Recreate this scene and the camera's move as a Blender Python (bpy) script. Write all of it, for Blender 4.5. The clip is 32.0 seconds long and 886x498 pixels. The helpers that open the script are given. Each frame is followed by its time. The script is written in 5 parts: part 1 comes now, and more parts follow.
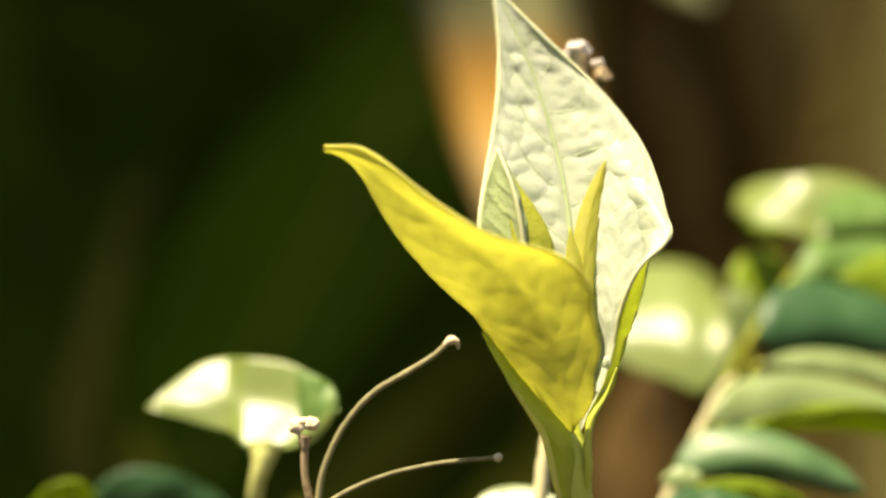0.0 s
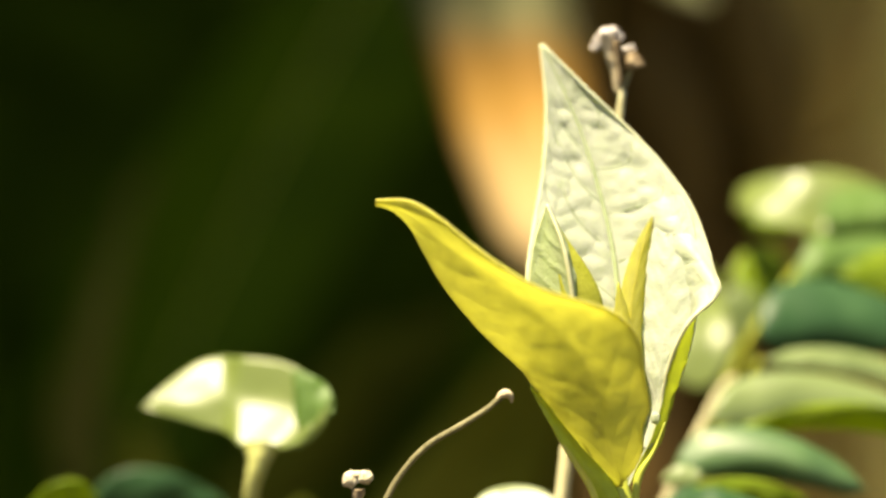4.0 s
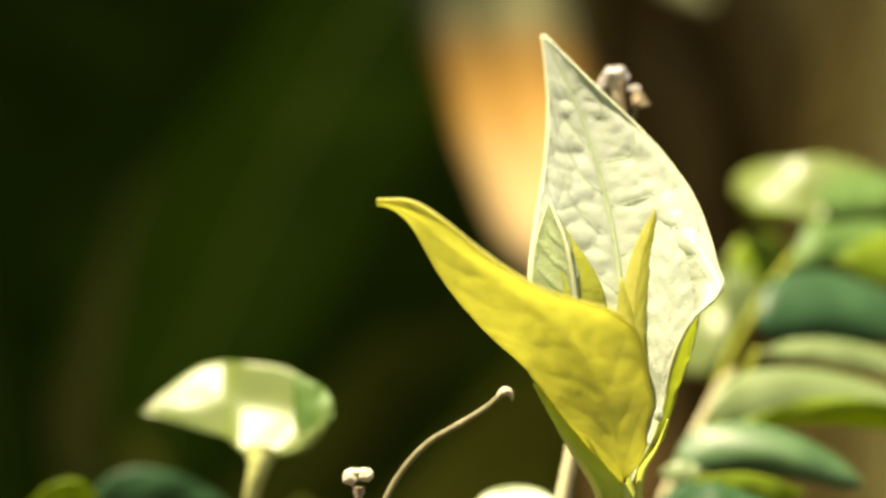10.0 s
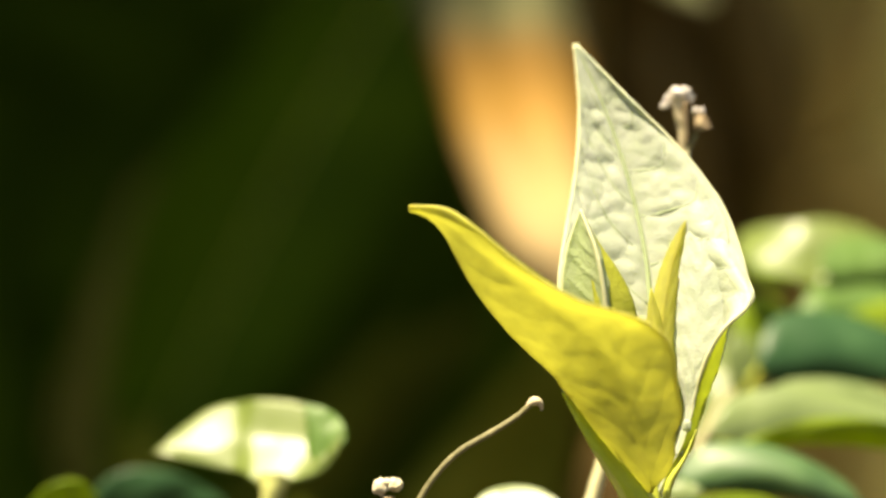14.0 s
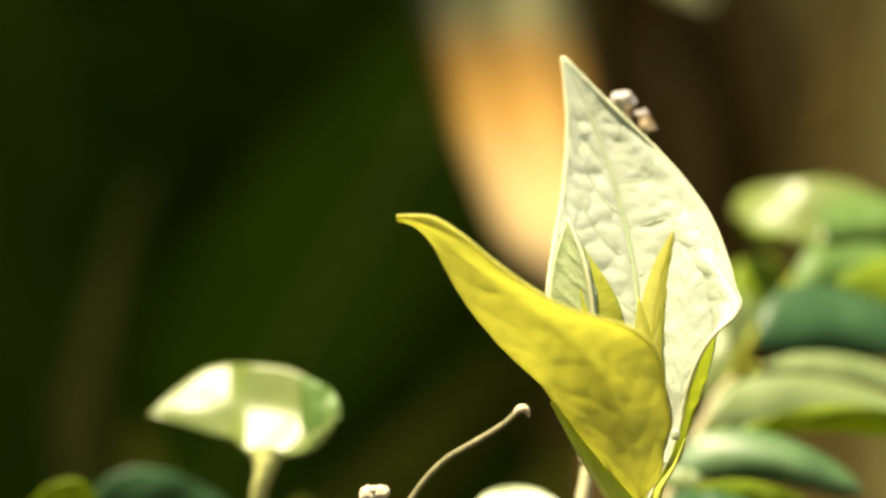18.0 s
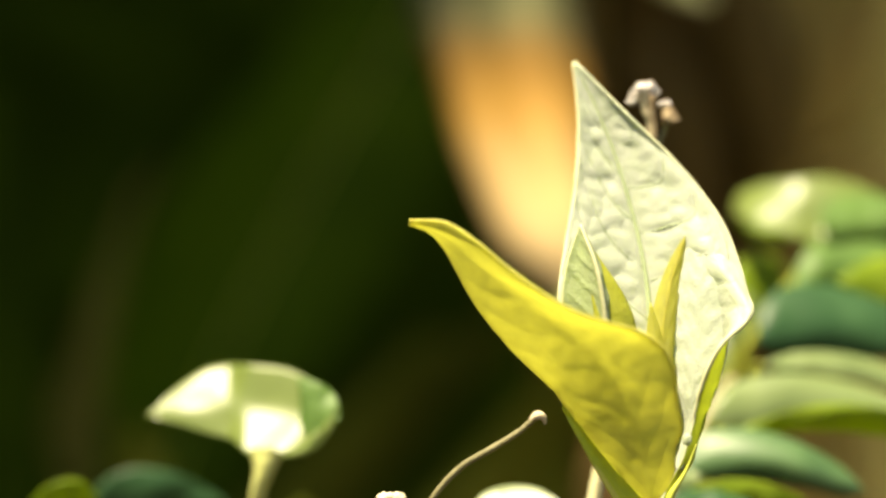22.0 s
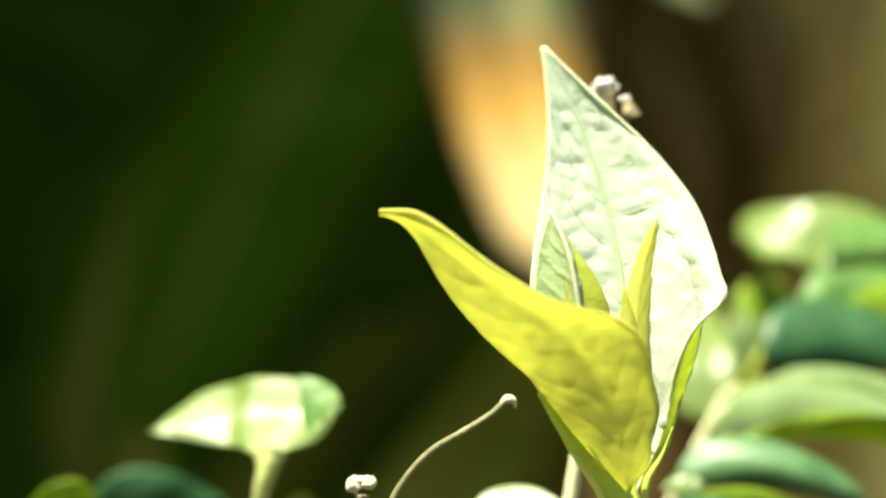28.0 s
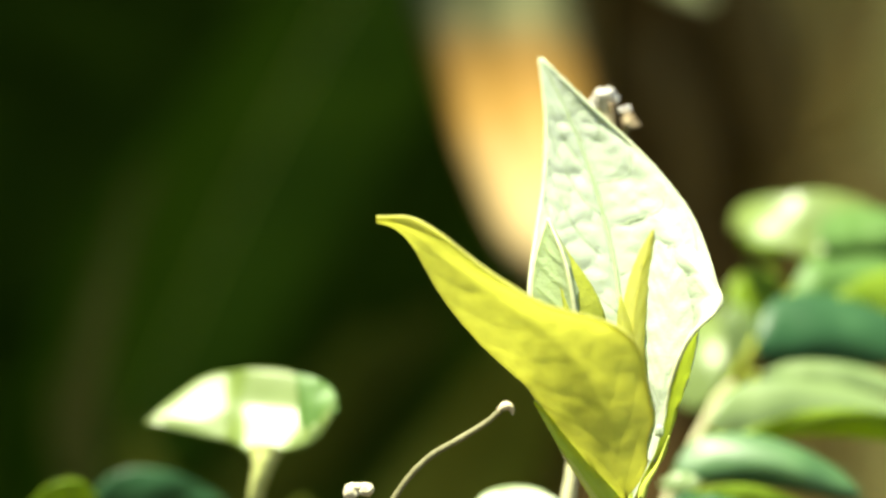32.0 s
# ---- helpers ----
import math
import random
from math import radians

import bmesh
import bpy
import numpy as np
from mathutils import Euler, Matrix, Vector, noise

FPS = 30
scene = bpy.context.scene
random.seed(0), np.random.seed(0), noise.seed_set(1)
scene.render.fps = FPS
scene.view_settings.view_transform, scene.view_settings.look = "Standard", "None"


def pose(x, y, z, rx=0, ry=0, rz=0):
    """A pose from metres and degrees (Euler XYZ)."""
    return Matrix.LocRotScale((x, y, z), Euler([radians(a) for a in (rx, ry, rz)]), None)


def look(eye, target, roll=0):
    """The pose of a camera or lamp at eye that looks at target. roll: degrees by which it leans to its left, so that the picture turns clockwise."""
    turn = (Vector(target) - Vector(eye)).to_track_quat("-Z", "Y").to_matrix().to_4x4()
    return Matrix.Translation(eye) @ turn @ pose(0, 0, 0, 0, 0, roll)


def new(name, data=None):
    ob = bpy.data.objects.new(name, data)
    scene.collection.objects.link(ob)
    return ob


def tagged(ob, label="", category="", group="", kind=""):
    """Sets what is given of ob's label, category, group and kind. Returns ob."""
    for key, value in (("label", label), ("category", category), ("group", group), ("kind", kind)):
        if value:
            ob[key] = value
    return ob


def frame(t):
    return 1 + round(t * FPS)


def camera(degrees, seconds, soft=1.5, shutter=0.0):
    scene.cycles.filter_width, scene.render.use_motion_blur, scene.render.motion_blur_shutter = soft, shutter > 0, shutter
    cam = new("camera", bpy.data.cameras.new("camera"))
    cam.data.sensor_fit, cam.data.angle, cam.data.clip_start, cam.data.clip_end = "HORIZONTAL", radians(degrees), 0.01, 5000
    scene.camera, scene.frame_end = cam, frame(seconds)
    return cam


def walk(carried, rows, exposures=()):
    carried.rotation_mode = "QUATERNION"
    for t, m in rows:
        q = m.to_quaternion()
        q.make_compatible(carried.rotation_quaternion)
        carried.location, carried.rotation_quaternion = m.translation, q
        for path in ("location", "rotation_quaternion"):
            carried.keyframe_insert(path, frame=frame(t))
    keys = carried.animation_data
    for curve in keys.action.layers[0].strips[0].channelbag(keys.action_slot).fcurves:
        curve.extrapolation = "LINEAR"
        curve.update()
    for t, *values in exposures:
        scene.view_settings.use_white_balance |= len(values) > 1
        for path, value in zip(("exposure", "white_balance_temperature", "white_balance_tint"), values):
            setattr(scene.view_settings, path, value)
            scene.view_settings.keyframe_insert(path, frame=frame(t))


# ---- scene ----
cam = camera(26.0, 32.0, soft=2.6)
cam.data.dof.use_dof, cam.data.dof.focus_distance, cam.data.dof.aperture_fstop, cam.data.dof.aperture_blades = True, 0.340, 4.5, 0
EYE = 0.6
STILL = pose(0, 0, EYE, 90, 0, 0)
walk(cam, [(0.0, STILL), (32.0, STILL)], ((0.0, 1.70, 8600, 6), (20.0, 1.70, 8600, 4), (25.0, 1.68, 8300, -2), (27.5, 2.0, 7050, -10), (32.0, 2.0, 7050, -10)))

# world and sun
world = bpy.data.worlds.new("daylight")
scene.world = world
world.use_nodes = True
wn = world.node_tree.nodes
sky = wn.new("ShaderNodeTexSky")
sky.sky_type, sky.sun_disc = "NISHITA", False
SUN_TO = Vector((-0.285, -0.21, 0.93)).normalized()
sky.sun_elevation = math.asin(SUN_TO.z)
sky.sun_rotation = math.atan2(SUN_TO.x, SUN_TO.y)
world.node_tree.links.new(sky.outputs[0], wn["Background"].inputs[0])
wn["Background"].inputs[1].default_value = 0.056
lamp = bpy.data.lights.new("sun", "SUN")
lamp.energy, lamp.angle, lamp.color = 5.0, radians(0.53), (1.0, 0.93, 0.80)
sun = new("sun", lamp)
sun.matrix_world = look(SUN_TO * 20, (0, 0, 0))


# ---- materials ----
def ramp(nt, a, b, src, lo=0.3, hi=0.7):
    r = nt.nodes.new("ShaderNodeValToRGB")
    r.color_ramp.elements[0].position, r.color_ramp.elements[1].position = lo, hi
    r.color_ramp.elements[0].color, r.color_ramp.elements[1].color = (*a, 1), (*b, 1)
    nt.links.new(src, r.inputs[0])
    return r.outputs[0]


def noise_out(nt, scale, detail=4, stretch=(1, 1, 1), turn=(0, 0, 0)):
    co = nt.nodes.new("ShaderNodeTexCoord")
    mp = nt.nodes.new("ShaderNodeMapping")
    mp.inputs["Scale"].default_value = stretch
    mp.inputs["Rotation"].default_value = [radians(a) for a in turn]
    nz = nt.nodes.new("ShaderNodeTexNoise")
    nz.inputs["Scale"].default_value, nz.inputs["Detail"].default_value = scale, detail
    nt.links.new(co.outputs["Object"], mp.inputs[0])
    nt.links.new(mp.outputs[0], nz.inputs["Vector"])
    return nz.outputs["Fac"]


def surface(name, dark, light, rough=0.6, scale=400, bump=0.2, fine=2500, spec=0.4, through_light=None, share=0.4, stretch=(1, 1, 1), turn=(0, 0, 0), lo=0.3, hi=0.7):
    """A grained surface; through_light is the colour of the light that a thin leaf lets pass."""
    m = bpy.data.materials.new(name)
    m.use_nodes = True
    nt = m.node_tree
    p = nt.nodes["Principled BSDF"]
    col = ramp(nt, dark, light, noise_out(nt, scale, 5, stretch, turn), lo, hi)
    nt.links.new(col, p.inputs["Base Color"])
    p.inputs["Specular IOR Level"].default_value = spec
    p.inputs["Coat Roughness"].default_value = 0.25
    f = noise_out(nt, fine, 3)
    rr = nt.nodes.new("ShaderNodeMapRange")
    rr.inputs["To Min"].default_value, rr.inputs["To Max"].default_value = rough - 0.08, rough + 0.08
    nt.links.new(f, rr.inputs[0])
    nt.links.new(rr.outputs[0], p.inputs["Roughness"])
    b = nt.nodes.new("ShaderNodeBump")
    b.inputs["Strength"].default_value, b.inputs["Distance"].default_value = bump, 0.0004
    nt.links.new(f, b.inputs["Height"])
    nt.links.new(b.outputs[0], p.inputs["Normal"])
    if through_light:
        t = nt.nodes.new("ShaderNodeBsdfTranslucent")
        tl = through_light
        tc = ramp(nt, tuple(c * 0.9 for c in tl), tl, noise_out(nt, scale * 1.7, 4))
        nt.links.new(tc, t.inputs[0])
        nt.links.new(b.outputs[0], t.inputs["Normal"])
        mx = nt.nodes.new("ShaderNodeMixShader")
        mx.inputs[0].default_value = share
        nt.links.new(p.outputs[0], mx.inputs[1])
        nt.links.new(t.outputs[0], mx.inputs[2])
        nt.links.new(mx.outputs[0], nt.nodes["Material Output"].inputs[0])
    return m


PALE = surface("pale_leaf", (0.48, 0.53, 0.44), (0.60, 0.63, 0.57), 0.46, 320, 0.3, 1900, 0.34, (0.68, 0.78, 0.43), 0.45)
FRESH = surface("fresh_green_leaf", (0.40, 0.48, 0.28), (0.50, 0.57, 0.36), 0.46, 320, 0.4, 1900, 0.34, (0.66, 0.75, 0.27), 0.48)
YELLOW = surface("yellow_leaf", (0.60, 0.59, 0.19), (0.66, 0.64, 0.23), 0.5, 260, 0.25, 1200, 0.3, (0.77, 0.76, 0.27), 0.80)
YELLOW_RIM = surface("yellow_rim", (0.78, 0.75, 0.24), (0.86, 0.83, 0.34), 0.5, 300, 0.2, 1500, 0.3, (0.92, 0.90, 0.35), 0.72)
UNDERSIDE = surface("leaf_underside", (0.46, 0.54, 0.09), (0.58, 0.64, 0.15), 0.5, 300, 0.3, 1700, 0.3, (0.88, 0.92, 0.12), 0.62)
OLIVE = surface("olive_leaf", (0.38, 0.40, 0.05), (0.48, 0.50, 0.08), 0.45, 260, 0.4, 1500, 0.4, (0.62, 0.62, 0.06), 0.45)
RIM = surface("leaf_rim", (0.66, 0.66, 0.42), (0.78, 0.78, 0.55), 0.45, 300, 0.2, 1500, 0.4, (0.82, 0.80, 0.40), 0.35)
RIB = surface("leaf_rib", (0.25, 0.31, 0.17), (0.33, 0.39, 0.23), 0.5, 300, 0.2, 1500, 0.3)
YELLOW_RIB = surface("yellow_rib", (0.46, 0.42, 0.05), (0.58, 0.54, 0.08), 0.5, 300, 0.2, 1500, 0.3, (0.7, 0.64, 0.06), 0.35)
STEM = surface("green_stem", (0.30, 0.35, 0.04), (0.43, 0.46, 0.075), 0.45, 150, 0.3, 1200, 0.4, None, 0, (1, 1, 0.2))
STRAW = surface("dry_straw", (0.40, 0.33, 0.22), (0.60, 0.50, 0.35), 0.7, 500, 0.5, 2600, 0.3, None, 0, (1, 1, 0.15))
WIRE = surface("olive_straw", (0.12, 0.11, 0.05), (0.21, 0.19, 0.10), 0.6, 500, 0.5, 2600, 0.3, None, 0, (1, 1, 0.15))
HUSK = surface("dry_husk", (0.13, 0.085, 0.045), (0.36, 0.28, 0.18), 0.8, 700, 0.6, 3000, 0.2, None, 0, (1, 1, 0.3))
FLUFF = surface("pale_fluff", (0.54, 0.48, 0.44), (0.80, 0.74, 0.70), 0.9, 900, 0.8, 3500, 0.1)
SEED = surface("cream_seed", (0.45, 0.38, 0.25), (0.72, 0.66, 0.50), 0.7, 900, 0.5, 3500, 0.2)
GREEN = surface("mid_green_leaf", (0.076, 0.152, 0.034), (0.125, 0.225, 0.055), 0.48, 90, 0.1, 900, 0.36, (0.30, 0.43, 0.035), 0.4)
DEEP = surface("deep_green_leaf", (0.018, 0.062, 0.021), (0.034, 0.096, 0.034), 0.46, 80, 0.1, 900, 0.33, (0.08, 0.20, 0.03), 0.25)
LIME = surface("lime_leaf", (0.17, 0.27, 0.02), (0.27, 0.37, 0.035), 0.42, 80, 0.1, 900, 0.35, (0.42, 0.52, 0.02), 0.5)
SAGE = surface("sage_green_leaf", (0.125, 0.18, 0.062), (0.19, 0.25, 0.095), 0.46, 80, 0.05, 900, 0.6, (0.30, 0.40, 0.09), 0.28)
MINT = surface("pale_green_leaf", (0.13, 0.18, 0.045), (0.18, 0.23, 0.065), 0.40, 80, 0.05, 900, 0.58, (0.38, 0.48, 0.10), 0.35)
PALE_STEM = surface("pale_green_stem", (0.40, 0.42, 0.13), (0.54, 0.55, 0.22), 0.5, 150, 0.3, 1200, 0.4, None, 0, (1, 1, 0.2))
GLOSS = surface("shining_leaf", (0.26, 0.33, 0.16), (0.38, 0.44, 0.25), 0.36, 80, 0.05, 900, 0.8, (0.45, 0.55, 0.2), 0.3)
TEAL = surface("blue_green_leaf", (0.050, 0.110, 0.042), (0.082, 0.160, 0.060), 0.45, 80, 0.1, 900, 0.5, (0.12, 0.26, 0.05), 0.25)
TWIG = surface("beige_twig", (0.46, 0.42, 0.24), (0.62, 0.58, 0.36), 0.6, 120, 0.5, 1200, 0.3, None, 0, (1, 1, 0.3))
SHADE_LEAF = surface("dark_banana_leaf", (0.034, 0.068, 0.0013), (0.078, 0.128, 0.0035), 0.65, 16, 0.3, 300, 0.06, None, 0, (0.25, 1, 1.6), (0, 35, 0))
# Very low base colour, with part of the deep shade put in.
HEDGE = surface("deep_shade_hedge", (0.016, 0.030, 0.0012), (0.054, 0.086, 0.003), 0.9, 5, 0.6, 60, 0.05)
DRY_BASE = surface("grey_green_leaf", (0.24, 0.26, 0.12), (0.36, 0.36, 0.20), 0.6, 60, 0.4, 700, 0.3, (0.4, 0.4, 0.15), 0.25, (1, 1, 0.3))
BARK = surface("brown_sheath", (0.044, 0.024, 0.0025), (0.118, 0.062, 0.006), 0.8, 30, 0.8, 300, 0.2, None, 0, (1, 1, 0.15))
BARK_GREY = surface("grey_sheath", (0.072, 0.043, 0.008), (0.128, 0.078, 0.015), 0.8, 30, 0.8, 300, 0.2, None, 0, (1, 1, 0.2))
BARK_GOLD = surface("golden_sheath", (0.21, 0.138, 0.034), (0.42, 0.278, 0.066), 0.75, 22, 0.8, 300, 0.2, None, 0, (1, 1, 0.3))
# Olive sheath, its colour raised to carry the sunlight on that edge.
BARK_OLIVE_LIT = surface("lit_olive_sheath", (0.47, 0.36, 0.09), (0.70, 0.53, 0.155), 0.7, 22, 0.8, 300, 0.25, None, 0, (1, 1, 0.3))
RUST = surface("rust_dry_leaf", (0.036, 0.021, 0.004), (0.074, 0.041, 0.008), 0.75, 40, 0.6, 500, 0.2)
DULL = surface("dull_brown_stalk", (0.065, 0.066, 0.007), (0.115, 0.105, 0.014), 0.8, 30, 0.5, 300, 0.2, None, 0, (1, 1, 0.2))
DULL_LEAF = surface("withered_leaf", (0.13, 0.135, 0.011), (0.23, 0.22, 0.025), 0.75, 16, 0.4, 300, 0.1, None, 0, (0.4, 1, 1.4), (0, 30, 0))
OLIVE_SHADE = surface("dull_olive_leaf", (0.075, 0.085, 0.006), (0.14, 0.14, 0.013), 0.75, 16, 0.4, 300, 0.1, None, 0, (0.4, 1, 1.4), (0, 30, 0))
SOIL = surface("soil", (0.020, 0.014, 0.008), (0.060, 0.040, 0.022), 0.95, 30, 1.0, 120, 0.1)


# ---- builders ----
def thing(name, base, label, category, group=""):
    ob = new(name)
    ob.location = base
    ob.empty_display_size = 0.01
    return tagged(ob, label, category, group)


def part(name, bm, material, parent, label=""):
    me = bpy.data.meshes.new(name)
    bmesh.ops.recalc_face_normals(bm, faces=bm.faces)
    bm.to_mesh(me)
    bm.free()
    for f in me.polygons:
        f.use_smooth = True
    for m in material if isinstance(material, (list, tuple)) else [material]:
        me.materials.append(m)
    ob = new(name, me)
    ob.parent = parent
    if label:
        ob["label"] = label
    return ob


def spline(pts, t):
    """A smooth curve through the points, t from 0 to 1, that does not overshoot at uneven spacings."""
    n = len(pts) - 1
    x = min(max(t, 0.0), 1.0) * n
    i = min(int(x), n - 1)
    u = x - i
    a, b = Vector(pts[i]), Vector(pts[i + 1])
    d = max((b - a).length, 1e-7)

    def speed(k):
        if k == 0 or k == n:
            return (b - a) / d
        p, q, r = Vector(pts[k - 1]), Vector(pts[k]), Vector(pts[k + 1])
        e, f = max((q - p).length, 1e-7), max((r - q).length, 1e-7)
        return ((q - p) / e * f + (r - q) / f * e) / (e + f)
    m0, m1 = speed(i) * d, speed(i + 1) * d
    return (2 * u ** 3 - 3 * u * u + 1) * a + (u ** 3 - 2 * u * u + u) * m0 + (3 * u * u - 2 * u ** 3) * b + (u ** 3 - u * u) * m1


def tube(bm, pts, radii, seg=10, steps=24, cap=True, o=(0, 0, 0), rough=0.0):
    """A round rod along a smooth curve, with its radius along the way."""
    o = Vector(o)
    rings = []
    for k in range(steps + 1):
        t = k / steps
        c = spline(pts, t) - o
        d = (spline(pts, min(t + 0.01, 1)) - spline(pts, max(t - 0.01, 0))).normalized()
        a = d.cross(Vector((0, 1, 0)))
        a = (a if a.length > 0.05 else d.cross(Vector((1, 0, 0)))).normalized()
        b = d.cross(a)
        x = t * (len(radii) - 1)
        i = min(int(x), len(radii) - 2)
        r = radii[i] + (radii[i + 1] - radii[i]) * (x - i)
        ring = []
        for s in range(seg):
            w = 2 * math.pi * s / seg
            q = r * (1 + rough * noise.noise(c * 900 + Vector((s * 3.1, 0, 0))))
            ring.append(bm.verts.new(c + (a * math.cos(w) + b * math.sin(w)) * q))
        rings.append(ring)
    for r0, r1 in zip(rings, rings[1:]):
        for s in range(seg):
            bm.faces.new((r0[s], r0[(s + 1) % seg], r1[(s + 1) % seg], r1[s]))
    if cap:
        bm.faces.new(rings[0][::-1])
        bm.faces.new(rings[-1])


def sheet(bm, grid, thick, under=0):
    """A thin body with two faces and a closed rim from a grid of points; under: the material slot of its far face."""
    nv, nu = len(grid), len(grid[0])
    def normal(i, j):
        a = grid[min(i + 1, nv - 1)][j] - grid[max(i - 1, 0)][j]
        b = grid[i][min(j + 1, nu - 1)] - grid[i][max(j - 1, 0)]
        n = a.cross(b)
        return n.normalized() if n.length > 1e-14 else Vector((0, -1, 0))
    top, low = [], []
    for i in range(nv):
        top.append([]), low.append([])
        for j in range(nu):
            n = normal(i, j) * thick / 2
            top[i].append(bm.verts.new(grid[i][j] + n))
            low[i].append(bm.verts.new(grid[i][j] - n))
    for i in range(nv - 1):
        for j in range(nu - 1):
            bm.faces.new((top[i][j], top[i][j + 1], top[i + 1][j + 1], top[i + 1][j])).material_index = under
            bm.faces.new((low[i][j], low[i + 1][j], low[i + 1][j + 1], low[i][j + 1]))
    for i in range(nv - 1):
        bm.faces.new((top[i][0], top[i + 1][0], low[i + 1][0], low[i][0]))
        bm.faces.new((top[i][-1], low[i][-1], low[i + 1][-1], top[i + 1][-1]))
    for j in range(nu - 1):
        bm.faces.new((top[0][j], low[0][j], low[0][j + 1], top[0][j + 1]))
        bm.faces.new((top[-1][j], top[-1][j + 1], low[-1][j + 1], low[-1][j]))


def leaf(parent, name, mid, left, right, bulge_l, bulge_r, material, rim=None, rib=None, thick=0.00035, veins=9, relief=0.0004, blister=0.0003, nv=90, nu=34, rim_r=0.00032, rib_r=(0.0009, 0.0002), label="", seed=0.0, slant=0.55, cells=430, vein=None, vein_r=0.00016, face=1, under=None):
    """A leaf with a midrib between two margins; bulge_l and bulge_r are the points that the two halves bend towards.
    face: 1 where the veins stand out towards the front, -1 where they are sunk."""
    def at(v, s):
        m = spline(mid, v)
        e, c = (spline(left, v), spline(bulge_l, v)) if s < 0 else (spline(right, v), spline(bulge_r, v))
        a = abs(s)
        return (1 - a) ** 2 * m + 2 * a * (1 - a) * c + a * a * e
    grid = []
    for i in range(nv + 1):
        v = i / nv
        row = []
        for j in range(-nu // 2, nu // 2 + 1):
            s = j / (nu / 2)
            p = at(v, s)
            n = (at(min(v + 0.01, 1), s) - at(max(v - 0.01, 0), s)).cross(at(v, min(s + 0.03, 1)) - at(v, max(s - 0.03, -1)))
            n = n.normalized() if n.length > 1e-13 else Vector((0, -1, 0))
            a = abs(s)
            fade = min(1, 6 * v) * min(1, 5 * (1 - v)) * min(1, 5 * (1 - a)) * min(1, 7 * a)
            ph = (v - slant * 0.5 * a ** 1.25 * (1 - 0.3 * v)) * veins + 0.25 * (s > 0) + 0.22 * noise.noise(Vector((v * 5, s * 2, seed)))
            w = abs(ph - round(ph)) * 2
            h = -relief * math.exp(-(w / 0.22) ** 2) * fade
            out = p.x if s > 0 else -p.x
            cell = noise.voronoi(Vector(((0.8 * out + 0.6 * p.z) * cells * 0.72, (0.8 * p.z - 0.6 * out) * cells * 1.1, seed)) + noise.noise_vector(p * 240 + Vector((seed, 0, 0))) * 0.3)[0]
            h += blister * fade * (0.7 if s > 0.45 else 1.0) * (0.6 - 1.7 * cell[0] ** 2 + 0.35 * noise.noise(p * 320 + Vector((0, 0, seed))))
            h -= 1.2 * relief * math.exp(-(a / 0.04) ** 2) * min(1, 6 * (1 - v))
            ripple = 0.00022 * noise.noise(Vector((v * 22, s, seed + 5))) * (a > 0.9)
            row.append(p + n * face * (h + ripple))
        grid.append(row)
    bm = bmesh.new()
    sheet(bm, grid, thick, 1 if under else 0)
    ob = part(name, bm, [material, under] if under else material, parent, label)
    for side in (-1, 1) if vein else ():
        for k in range(1, veins):
            path = []
            for q in range(9):
                a = 0.02 + 0.86 * q / 8
                v = k / veins
                for _ in range(4):
                    v = (k - 0.25 * (side > 0) - 0.22 * noise.noise(Vector((v * 5, side * a * 2, seed)))) / veins + slant * 0.5 * a ** 1.25 * (1 - 0.3 * v)
                if 0.06 < v < 0.95:
                    x, y = v * nv, (side * a + 1) * nu / 2
                    i, j = min(int(x), nv - 1), min(int(y), nu - 1)
                    c = grid[i][j].lerp(grid[i + 1][j], x - i).lerp(grid[i][j + 1].lerp(grid[i + 1][j + 1], x - i), y - j)
                    n = (grid[i + 1][j] - grid[i][j]).cross(grid[i][j + 1] - grid[i][j])
                    path.append(c - n.normalized() * (thick * 0.5 - vein_r * 0.45))
            if len(path) > 4:
                bm = bmesh.new()
                tube(bm, path, (vein_r * 1.3, vein_r, vein_r * 0.4), 6, 24)
                part("side_vein", bm, vein, ob)
    if rim:
        for side in (left, right):
            bm = bmesh.new()
            tube(bm, [Vector(p) + Vector((0, rim_r * 0.8, 0)) for p in side], (rim_r * 0.2, rim_r * 0.4, rim_r, rim_r, rim_r, rim_r * 0.7), 7, 60, rough=0.25)
            part("margin", bm, rim, ob)
    if rib:
        bm = bmesh.new()
        tube(bm, mid, rib_r, 8, 60, rough=0.1)
        part("midrib", bm, rib, ob)
    return ob


